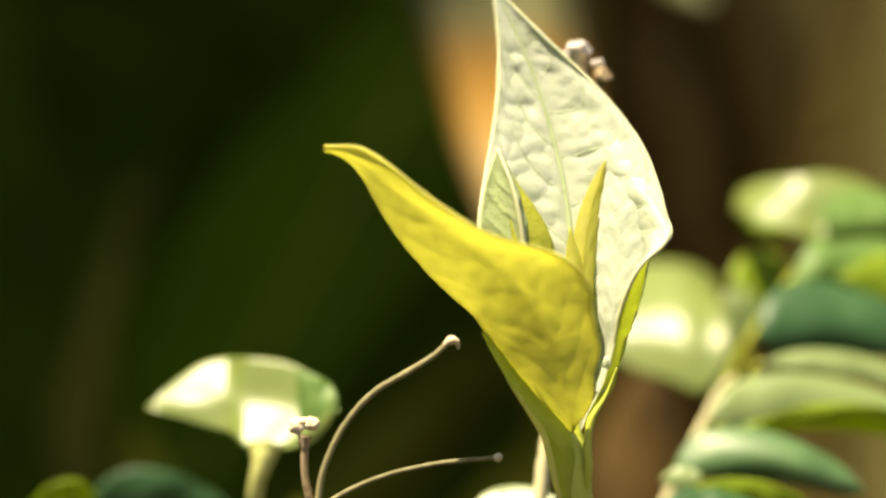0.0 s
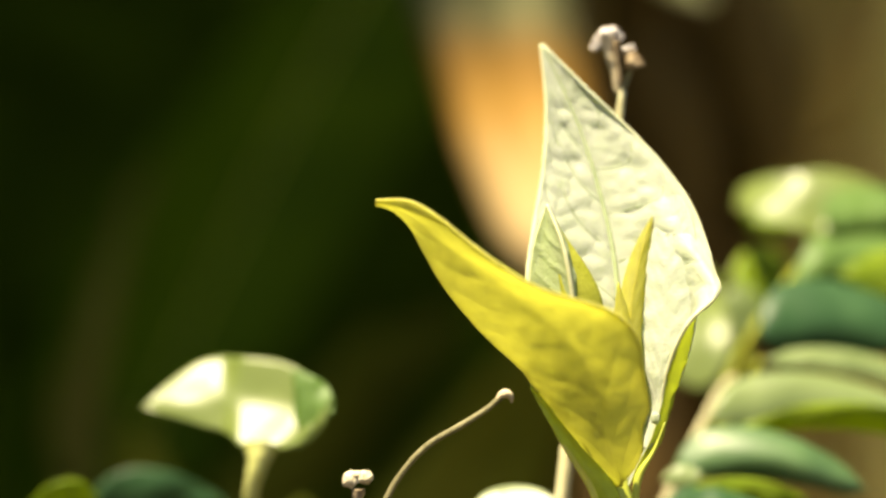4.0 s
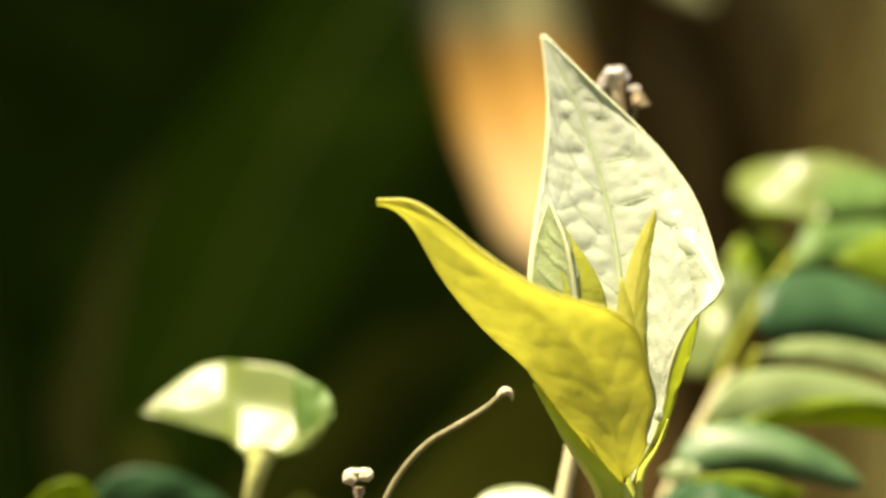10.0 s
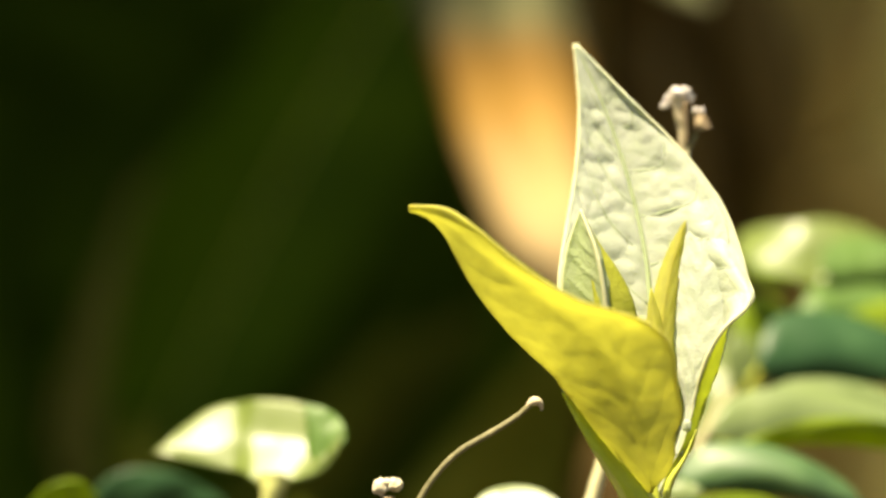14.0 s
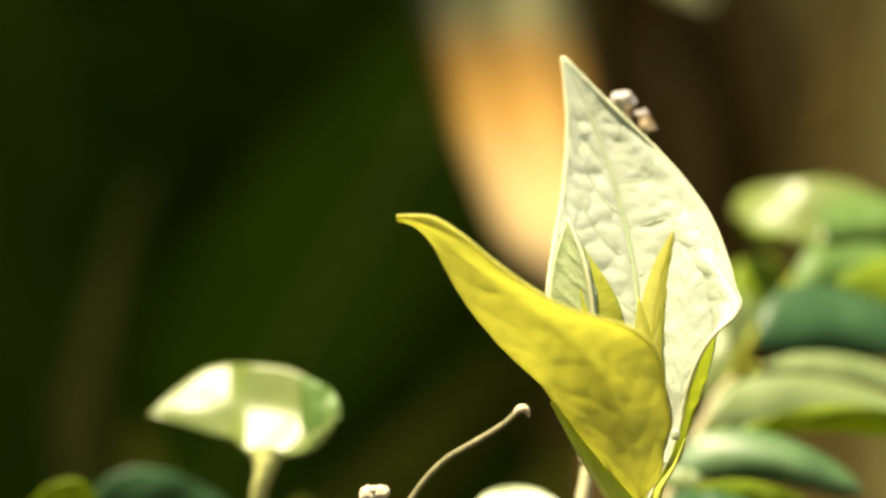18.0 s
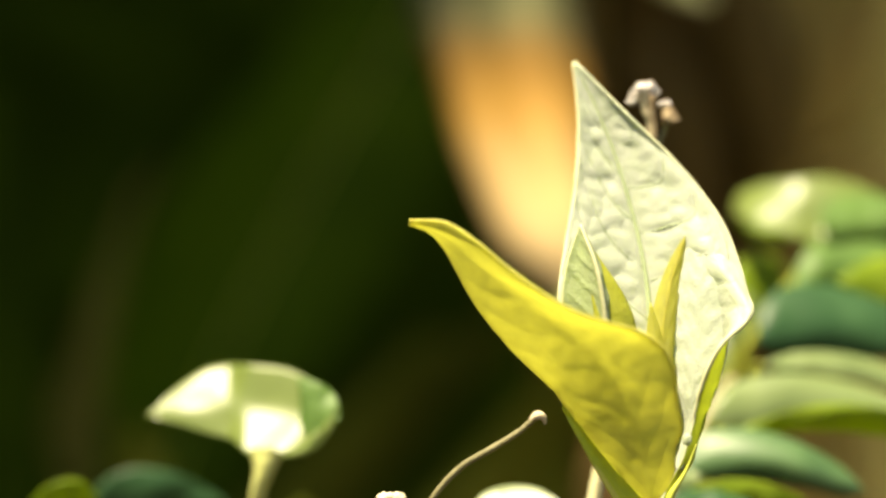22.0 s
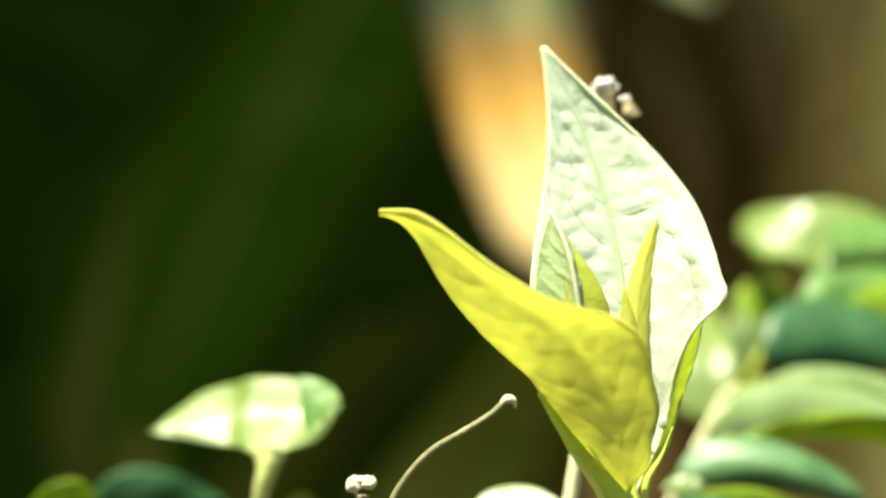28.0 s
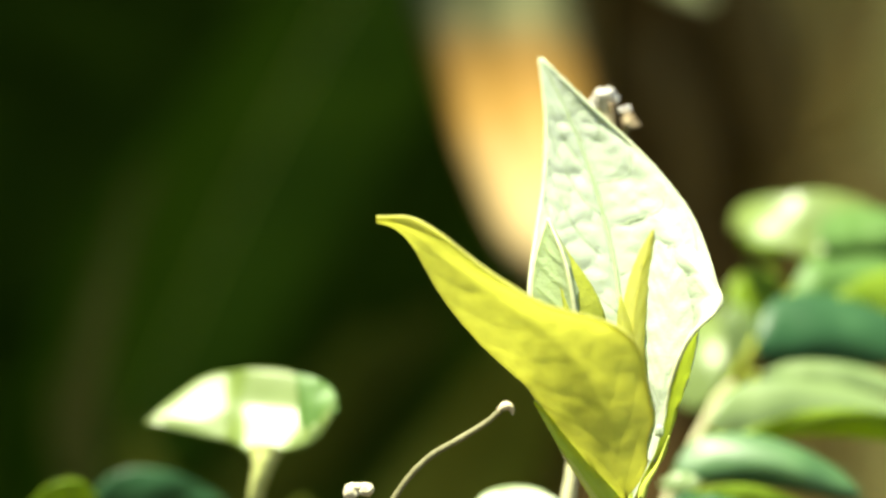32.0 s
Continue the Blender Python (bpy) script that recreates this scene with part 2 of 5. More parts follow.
def blade(parent, name, base, tip, arch, side, width, fold, material, o, nv=26, nu=12, thick=0.0004, power=0.8, peak=0.8, veins=8, relief=0.0003, label="", rib=None, wave=0.0, seed=0.0, rib_r=0.0006):
    """A simple leaf from base to tip, arched, with a half-width, folded along its midrib towards fold."""
    b, t, o = Vector(base), Vector(tip), Vector(o)
    c, sd, fd = (b + t) / 2 + Vector(arch), Vector(side).normalized(), Vector(fold)
    grid = []
    def mid(v):
        return (1 - v) ** 2 * b + 2 * v * (1 - v) * c + v * v * t - o
    for i in range(nv + 1):
        v = i / nv
        w = width * max(math.sin(math.pi * v ** peak), 0.0) ** power + 0.0002
        row = []
        for j in range(-nu // 2, nu // 2 + 1):
            s = j / (nu / 2)
            ph = (v - 0.3 * abs(s)) * veins
            h = relief * math.cos(2 * math.pi * ph) * (1 - abs(s)) * abs(s) * 3
            k = w / max(width, 1e-6)
            row.append(mid(v) + sd * w * s + fd * (abs(s) ** 1.5 * k) + fd.normalized() * (h + wave * k * abs(s) * noise.noise(Vector((v * 4, s * 2, seed)))))
        grid.append(row)
    bm = bmesh.new()
    sheet(bm, grid, thick)
    ob = part(name, bm, material, parent, label)
    if rib:
        bm = bmesh.new()
        tube(bm, [mid(k / 8) for k in range(9)], (rib_r * 1.6, rib_r, rib_r * 0.4), 7, 24)
        part("midrib", bm, rib, ob)
    return ob


def lamina(parent, name, upper_edge, lower_edge, y0, material, slope, roll, creases=(), seed=0.0, label="", thick=0.0004, nv=44, nu=20, form=None):
    """A leaf between an upper and a lower edge, each a smooth line of (x, z). slope: how fast it recedes to the right and upwards, or its depth at (x, z);
    roll: how far its edges bend back; creases: (place along it from 0 to 1, change of slope); form: further depth at (u, w)."""
    a, b = [(x, 0, z) for x, z in upper_edge], [(x, 0, z) for x, z in lower_edge]
    mean = (Vector(a[0]) + Vector(a[-1])) / 2
    span = (Vector(a[-1]) - Vector(a[0])).length
    def depth(u, w):
        p = spline(b, u).lerp(spline(a, u), w)
        d = (slope(p.x, p.z) if callable(slope) else slope[0] * (p.x - mean.x) + slope[1] * (p.z - mean.z)) + roll * (2 * w - 1) ** 2 * math.sin(math.pi * u)
        for at, change in creases:
            d += change * span * (math.sqrt((u - at) ** 2 + 0.0012) - 0.035)
        return p, d + 0.0006 * noise.noise(Vector((u * 5, w * 2, seed))) + (form(u, w) if form else 0)
    centre = depth(0.5, 0.5)[1]
    grid = []
    for i in range(nv + 1):
        grid.append([])
        for j in range(nu + 1):
            p, d = depth(i / nv, j / nu)
            grid[i].append(Vector((p.x, y0 + d - centre, p.z)))
    bm = bmesh.new()
    sheet(bm, grid, thick)
    return part(name, bm, material, parent, label)


def step(x, a, b):
    k = min(max((x - a) / (b - a), 0.0), 1.0)
    return k * k * (3 - 2 * k)


def bend(w, low, high, at):
    """A height that climbs by low below the bend and by high above it, rounded."""
    return low * w + (high - low) * (math.sqrt((w - at) ** 2 + 0.006) + w - at) / 2


def lump(bm, centre, size, amount, scale, sub=3, seed=0.0):
    """An uneven rounded body."""
    made = bmesh.ops.create_icosphere(bm, subdivisions=sub, radius=1.0)
    for v in made["verts"]:
        d = v.co.normalized()
        k = 1 + amount * noise.noise(d * scale + Vector((seed, 0, 0))) + 0.5 * amount * noise.noise(d * scale * 2.3 + Vector((0, seed, 0)))
        v.co = Vector(centre) + Vector((d.x * size[0], d.y * size[1], d.z * size[2])) * k


# ---- ground and the dark planting behind ----
bm = bmesh.new()
N, R = 48, 40.0
rows = []
for i in range(N + 1):
    rows.append([])
    for j in range(N + 1):
        u, w = 2 * i / N - 1, 2 * j / N - 1
        x, y = R * u * abs(u) ** 1.6, R * w * abs(w) ** 1.6
        rows[i].append(bm.verts.new((x, y, -0.015 + 0.012 * noise.noise(Vector((x * 3, y * 3, 0))))))
for i in range(N):
    for j in range(N):
        bm.faces.new((rows[i][j], rows[i + 1][j], rows[i + 1][j + 1], rows[i][j + 1]))
tagged(part("ground", bm, SOIL, None), "brown bare garden soil under the plants", "ground", kind="structure")

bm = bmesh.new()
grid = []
# Tall left arm, out of view, added to keep sun off the background.
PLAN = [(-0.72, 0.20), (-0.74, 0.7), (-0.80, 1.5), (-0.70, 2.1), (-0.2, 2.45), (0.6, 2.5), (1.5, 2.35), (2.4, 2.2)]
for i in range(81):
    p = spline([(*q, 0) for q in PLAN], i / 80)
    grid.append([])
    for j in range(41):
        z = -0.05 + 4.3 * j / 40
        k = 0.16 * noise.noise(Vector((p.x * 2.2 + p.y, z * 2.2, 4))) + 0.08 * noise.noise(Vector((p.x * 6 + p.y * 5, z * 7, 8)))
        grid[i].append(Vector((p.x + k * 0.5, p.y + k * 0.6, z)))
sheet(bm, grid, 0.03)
tagged(part("backdrop", bm, HEDGE, None), "dense dark green hedge, its unseen left arm added for shade", "hedge", kind="structure")

rnd = random.Random(7)
verts, faces = [], []
for k in range(9000):
    q = spline([(*w, 0) for w in PLAN], rnd.random())
    z = 4.2 * rnd.random() ** 1.2
    c = Vector((q.x, q.y, z)) + Vector((rnd.uniform(-0.16, 0.16), rnd.uniform(-0.18, 0.12), 0))
    e = Euler((rnd.uniform(-0.9, 0.9), rnd.uniform(-0.9, 0.9), rnd.uniform(0, 6.28))).to_matrix()
    if c.y < 0.48:
        continue
    s = rnd.uniform(0.018, 0.045)
    n = len(verts)
    verts += [tuple(c + e @ Vector(p) * s) for p in ((-1, 0, 0), (-0.3, 0.42, 0.12), (0.4, 0.34, 0.10), (1.1, 0, -0.15), (0.4, -0.34, 0.10), (-0.3, -0.42, 0.12), (0.1, 0, 0.0))]
    faces += [(n + i, n + (i + 1) % 6, n + 6) for i in range(6)]
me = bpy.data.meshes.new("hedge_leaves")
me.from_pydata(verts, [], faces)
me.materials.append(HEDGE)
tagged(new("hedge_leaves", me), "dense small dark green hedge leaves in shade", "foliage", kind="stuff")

# ---- dry hanging leaf, trunk and large leaves behind ----
def dry_leaf_material():
    m = bpy.data.materials.new("dry_hanging_leaf")
    m.use_nodes = True
    nt = m.node_tree
    p = nt.nodes["Principled BSDF"]
    co = nt.nodes.new("ShaderNodeTexCoord")
    sep = nt.nodes.new("ShaderNodeSeparateXYZ")
    nt.links.new(co.outputs["Object"], sep.inputs[0])
    mr = nt.nodes.new("ShaderNodeMapRange")
    mr.inputs["From Min"].default_value, mr.inputs["From Max"].default_value = -0.03, 0.13
    nt.links.new(sep.outputs["Z"], mr.inputs[0])
    ad = nt.nodes.new("ShaderNodeMath")
    ad.operation, ad.inputs[1].default_value = "MULTIPLY_ADD", 0.12
    nt.links.new(noise_out(nt, 60, 4, (1, 1, 0.3)), ad.inputs[0])
    nt.links.new(mr.outputs[0], ad.inputs[2])
    r = nt.nodes.new("ShaderNodeValToRGB")
    e = r.color_ramp.elements
    e[0].position, e[0].color = 0.10, (0.64, 0.50, 0.28, 1)
    e[1].position, e[1].color = 0.95, (0.13, 0.14, 0.055, 1)
    for pos, c in ((0.46, (0.56, 0.39, 0.17, 1)), (0.66, (0.42, 0.225, 0.038, 1)), (0.80, (0.28, 0.145, 0.02, 1)), (0.87, (0.19, 0.16, 0.06, 1))):
        q = e.new(pos)
        q.color = c
    nt.links.new(ad.outputs[0], r.inputs[0])
    nt.links.new(r.outputs[0], p.inputs["Base Color"])
    p.inputs["Roughness"].default_value = 0.75
    t = nt.nodes.new("ShaderNodeBsdfTranslucent")
    nt.links.new(r.outputs[0], t.inputs[0])
    mx = nt.nodes.new("ShaderNodeMixShader")
    mx.inputs[0].default_value = 0.3
    nt.links.new(p.outputs[0], mx.inputs[1])
    nt.links.new(t.outputs[0], mx.inputs[2])
    nt.links.new(mx.outputs[0], nt.nodes["Material Output"].inputs[0])
    return m


HANGING = dry_leaf_material()

O = Vector((0.0458, 0.72, 0.58749))
plant = thing("hanging_dry_leaf", O, "dry orange and straw coloured leaf hanging from the trunk", "dry leaf")
def rel(pts):
    return [Vector(p) - O for p in pts]
leaf(plant, "leaf_blade",
     rel([(0.05852, 0.72, 0.57795), (0.04792, 0.72, 0.60021), (0.03593, 0.735, 0.63052), (0.02893, 0.75, 0.66206), (0.02372, 0.76, 0.69422), (0.02205, 0.78, 0.73575), (0.04354, 0.84, 0.81298)]),
     rel([(0.06106, 0.72, 0.57689), (0.0285, 0.72, 0.59385), (0.0122, 0.735, 0.62402), (0.0008, 0.745, 0.65945), (-0.0105, 0.755, 0.6936), (-0.0200, 0.77, 0.73401), (0.03414, 0.84, 0.81545)]),
     rel([(0.06064, 0.72, 0.57795), (0.0647, 0.73, 0.59807), (0.06318, 0.745, 0.62655), (0.05953, 0.76, 0.66065), (0.05238, 0.77, 0.69546), (0.05025, 0.79, 0.73749), (0.0559, 0.84, 0.81298)]),
     rel([(0.05666, 0.71, 0.57763), (0.0335, 0.7, 0.59711), (0.0200, 0.71, 0.62634), (0.0100, 0.725, 0.65892), (-0.0010, 0.735, 0.69112), (-0.0090, 0.75, 0.73053), (0.03568, 0.83, 0.81166)]),
     rel([(0.05875, 0.71, 0.57826), (0.05457, 0.71, 0.59916), (0.04898, 0.72, 0.62777), (0.0435, 0.735, 0.65974), (0.03751, 0.745, 0.69236), (0.03603, 0.76, 0.73227), (0.04913, 0.83, 0.81044)]),
     HANGING, None, HANGING, rib_r=(0.0012, 0.003), thick=0.0008, veins=5, relief=0.0006, blister=0.0004, nv=40, nu=16)

trunk = thing("brown_trunk", (0.1814, 1.0, 0.6)[:2] + (0,), "brown trunk wrapped in dry sheaths with a golden strip", "trunk")
O = Vector(trunk.location)
def strip(name, px0, px1, d, mat, sway=0.01, label=""):
    r = (px1 - px0) / 2
    bm = bmesh.new()
    tube(bm, [(px0 + r + sway * math.sin(3 * z + px0 * 50), d + 0.01 * math.cos(4 * z), z) for z in (-0.05, 0.2, 0.4, 0.55, 0.7, 0.9, 1.3)], (r * 1.2, r, r, r * 0.95), 14, 30, o=O, rough=0.12)
    part(name, bm, mat, trunk, label)
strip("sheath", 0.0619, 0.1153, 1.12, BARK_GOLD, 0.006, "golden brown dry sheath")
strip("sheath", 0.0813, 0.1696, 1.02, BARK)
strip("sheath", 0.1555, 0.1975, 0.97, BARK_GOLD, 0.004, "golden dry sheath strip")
strip("sheath", 0.2037, 0.2499, 0.99, BARK_OLIVE_LIT, 0.004, "grey olive sheath strip painted lighter as if sunlit")
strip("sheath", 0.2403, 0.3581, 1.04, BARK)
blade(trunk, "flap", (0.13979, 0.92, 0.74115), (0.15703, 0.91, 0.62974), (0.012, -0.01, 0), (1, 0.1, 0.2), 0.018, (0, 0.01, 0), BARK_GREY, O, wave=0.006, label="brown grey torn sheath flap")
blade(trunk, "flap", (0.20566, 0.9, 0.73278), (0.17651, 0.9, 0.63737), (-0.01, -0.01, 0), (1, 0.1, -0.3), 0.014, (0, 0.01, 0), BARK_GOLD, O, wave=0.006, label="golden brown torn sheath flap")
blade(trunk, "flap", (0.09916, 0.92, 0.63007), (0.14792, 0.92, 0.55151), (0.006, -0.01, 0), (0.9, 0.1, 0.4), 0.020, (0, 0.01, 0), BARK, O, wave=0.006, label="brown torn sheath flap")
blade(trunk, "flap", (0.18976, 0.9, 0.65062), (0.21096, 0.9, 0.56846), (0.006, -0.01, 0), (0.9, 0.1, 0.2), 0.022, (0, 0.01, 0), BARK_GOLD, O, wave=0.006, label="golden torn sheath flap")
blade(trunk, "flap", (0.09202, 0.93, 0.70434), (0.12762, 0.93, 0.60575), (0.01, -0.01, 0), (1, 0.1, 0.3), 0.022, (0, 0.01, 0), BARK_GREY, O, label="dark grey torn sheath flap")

O = Vector((0.0776, 0.72, 0.69138))
top = thing("grey_green_leaf", O, "grey green leaf drooping beside the trunk", "leaf")
blade(top, "leaf_blade", (0.04707, 0.74, 0.73968), (0.10092, 0.72, 0.6935), (0, 0, 0.0), (0.3, -0.3, -0.9), 0.016, (0, 0.004, 0), DRY_BASE, O)

O = Vector((-0.1, 1.3, 0.0))
banana = thing("large_leaf_plant", O, "broad dark green leaves in shade behind the shoot", "plant")
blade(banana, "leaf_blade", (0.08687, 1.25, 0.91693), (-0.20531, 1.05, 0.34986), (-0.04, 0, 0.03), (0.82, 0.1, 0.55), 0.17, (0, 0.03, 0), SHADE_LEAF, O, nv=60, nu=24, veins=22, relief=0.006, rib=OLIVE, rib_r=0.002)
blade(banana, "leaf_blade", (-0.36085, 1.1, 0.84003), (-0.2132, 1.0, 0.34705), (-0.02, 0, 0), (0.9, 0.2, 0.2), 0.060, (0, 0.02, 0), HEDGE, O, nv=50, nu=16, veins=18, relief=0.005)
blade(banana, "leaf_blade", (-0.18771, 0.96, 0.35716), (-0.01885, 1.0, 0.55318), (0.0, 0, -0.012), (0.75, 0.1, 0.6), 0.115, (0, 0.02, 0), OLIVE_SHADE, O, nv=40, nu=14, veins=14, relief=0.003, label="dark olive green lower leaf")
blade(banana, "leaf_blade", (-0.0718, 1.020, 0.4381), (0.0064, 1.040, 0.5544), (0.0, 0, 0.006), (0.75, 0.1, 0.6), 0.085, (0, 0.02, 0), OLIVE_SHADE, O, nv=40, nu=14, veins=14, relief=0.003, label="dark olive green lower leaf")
blade(banana, "withered_leaf", (-0.10007, 0.96, 0.34868), (0.05079, 0.98, 0.5368), (0.01, 0, -0.01), (0.75, 0.1, 0.6), 0.085, (0, 0.02, 0), DULL_LEAF, O, nv=40, nu=14, veins=14, relief=0.003, label="withered olive brown lower leaf")
blade(banana, "withered_leaf", (-0.03, 0.985, 0.34), (0.080, 1.01, 0.565), (0.01, 0, -0.01), (0.8, 0.1, 0.5), 0.075, (0, 0.02, 0), DULL_LEAF, O, nv=40, nu=14, veins=14, relief=0.003, label="withered olive brown lower leaf")
bm = bmesh.new()
tube(bm, [(0.02, 1.34, -0.05), (0.03, 1.33, 0.4), (0.08757, 1.26, 0.91946)], (0.03, 0.02, 0.006), 10, 20, o=O)
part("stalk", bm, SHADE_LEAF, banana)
bm = bmesh.new()
tube(bm, [(-0.3, 1.2, -0.05), (-0.36, 1.14, 0.4), (-0.36413, 1.11, 0.84221)], (0.02, 0.014, 0.005), 10, 20, o=O)
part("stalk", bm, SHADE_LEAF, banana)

O = Vector((-0.15619, 0.85, 0.53517)[:2] + (0,))
dry = thing("dry_brown_stalk", O, "thin brown dry stalk standing in the shade", "stalk")
bm = bmesh.new()
tube(bm, [Vector((-0.1637, 0.85, 0.48511)[:2] + (-0.03,)), (-0.1612, 0.85, 0.49012), (-0.15494, 0.85, 0.5602), (-0.1441, 0.86, 0.60532)], (0.009, 0.009, 0.008, 0.004), 8, 20, o=O)
part("stalk", bm, DULL, dry)
blade(dry, "sheath", (-0.16227, 0.84, 0.49636), (-0.16522, 0.845, 0.55048), (-0.004, 0, 0), (1, 0.1, 0), 0.009, (0, 0.006, 0), DULL, O, wave=0.003, label="dull brown papery sheath round the stalk")
bm = bmesh.new()
tube(bm, [(-0.1441, 0.86, 0.60532), (-0.13857, 0.865, 0.62318), (-0.12656, 0.87, 0.63869)], (0.004, 0.003, 0.0012), 8, 12, o=O)
part("tip", bm, DULL, dry)

O = Vector((0.06317, 0.62, 0.49977)[:2] + (0,))
rust = thing("rust_dry_leaf", O, "rust brown withered leaf on a dry stem", "dry leaf")
blade(rust, "leaf_blade", (0.05952, 0.62, 0.48881), (0.07161, 0.63, 0.5705), (-0.006, 0, 0), (1, -0.1, 0.1), 0.016, (0, 0.006, 0), RUST, O, wave=0.004)
bm = bmesh.new()
tube(bm, [O - Vector((0, 0, 0.03)), O + Vector((0.004, 0, 0.25)), (0.05952, 0.62, 0.48881)], (0.003, 0.0025, 0.0015), 8, 14, o=O)
part("stalk", bm, BARK_GOLD, rust)
O = Vector((-0.1258, 0.8, 0.49187)[:2] + (0,))
rust = thing("rust_dry_leaf", O, "small olive brown withered leaf low in the shade", "dry leaf")
blade(rust, "leaf_blade", (-0.12109, 0.8, 0.46831), (-0.12933, 0.8, 0.52956), (0, 0, 0), (1, -0.3, 0.2), 0.011, (0, 0.006, 0), DULL_LEAF, O, wave=0.003)
bm = bmesh.new()
tube(bm, [O - Vector((0, 0, 0.03)), O + Vector((0.004, 0, 0.2)), (-0.12109, 0.8, 0.46831)], (0.003, 0.0025, 0.0015), 8, 14, o=O)
part("stalk", bm, BARK_GOLD, rust)

# ---- the young shoot, in its own space: the foot of its leaves is the origin ----
shoot = thing("young_shoot", (0.0326, 0.33959, 0.5571), "young yellow green shoot with cupped pale leaves on a green stem", "shoot")
leaf(shoot, "back_leaf",
     [(0.0002, 0.0, 0.0004), (0.00023, 0.0024, 0.00977), (0.00028, 0.005, 0.02068), (0.00034, 0.00781, 0.03073), (-0.0005, 0.01098, 0.04197), (-0.00281, 0.01417, 0.05342), (-0.00575, 0.01659, 0.06346), (-0.00932, 0.01822, 0.0725), (-0.01326, 0.01944, 0.08075)],
     [(-0.001, 0.0, 0.0006), (-0.00743, 0.001, 0.0079), (-0.01247, 0.0005, 0.01796), (-0.01560, 0.0030, 0.02698), (-0.01644, 0.00538, 0.03697), (-0.01502, 0.0094, 0.04657), (-0.01308, 0.01361, 0.05746), (-0.01243, 0.01678, 0.06914), (-0.01336, 0.01944, 0.08085)],
     [(0.0012, 0.0, 0.0004), (0.0026, 0, 0.00389), (0.00469, 0, 0.00768), (0.00606, -0.0004, 0.01171), (0.00704, -0.0008, 0.01553), (0.00754, -0.002, 0.0188), (0.00813, -0.0032, 0.02184), (0.0095, -0.0045, 0.02614), (0.01213, -0.00579, 0.0306),
      (0.01506, -0.00435, 0.03291), (0.01681, -0.00289, 0.03495), (0.01658, 0.00102, 0.0381), (0.01575, 0.00503, 0.04314), (0.01334, 0.00871, 0.05064), (0.009, 0.01241, 0.05759), (-0.00483, 0.01609, 0.07218), (-0.01305, 0.01944, 0.08085)],
     [(-0.00055, 0.0005, 0.00034), (-0.00484, 0.002, 0.00779), (-0.00879, 0.003, 0.01778), (-0.01021, 0.0062, 0.02781), (-0.01057, 0.00885, 0.03893), (-0.00983, 0.01233, 0.04918), (-0.00959, 0.01554, 0.05966), (-0.01045, 0.01766, 0.0703), (-0.01326, 0.01944, 0.08085)],
     [(0.0011, 0.001, 0.00027), (0.0100, 0.004, 0.00626), (0.01435, 0.006, 0.01582), (0.01920, 0.0062, 0.02586), (0.01794, 0.00637, 0.03689), (0.0121, 0.00857, 0.04608), (0.00825, 0.01251, 0.05586), (-0.00112, 0.01565, 0.06728), (-0.01305, 0.01944, 0.08075)],
     PALE, RIM, RIB, under=UNDERSIDE, vein=RIB, vein_r=0.00015, face=-1, slant=0.9, veins=10, relief=0.00022, blister=0.00033, nv=210, nu=96, seed=1.0, rib_r=(0.0006, 0.00026), rim_r=0.00042, cells=440, label="pale green cupped leaf with a puckered face")
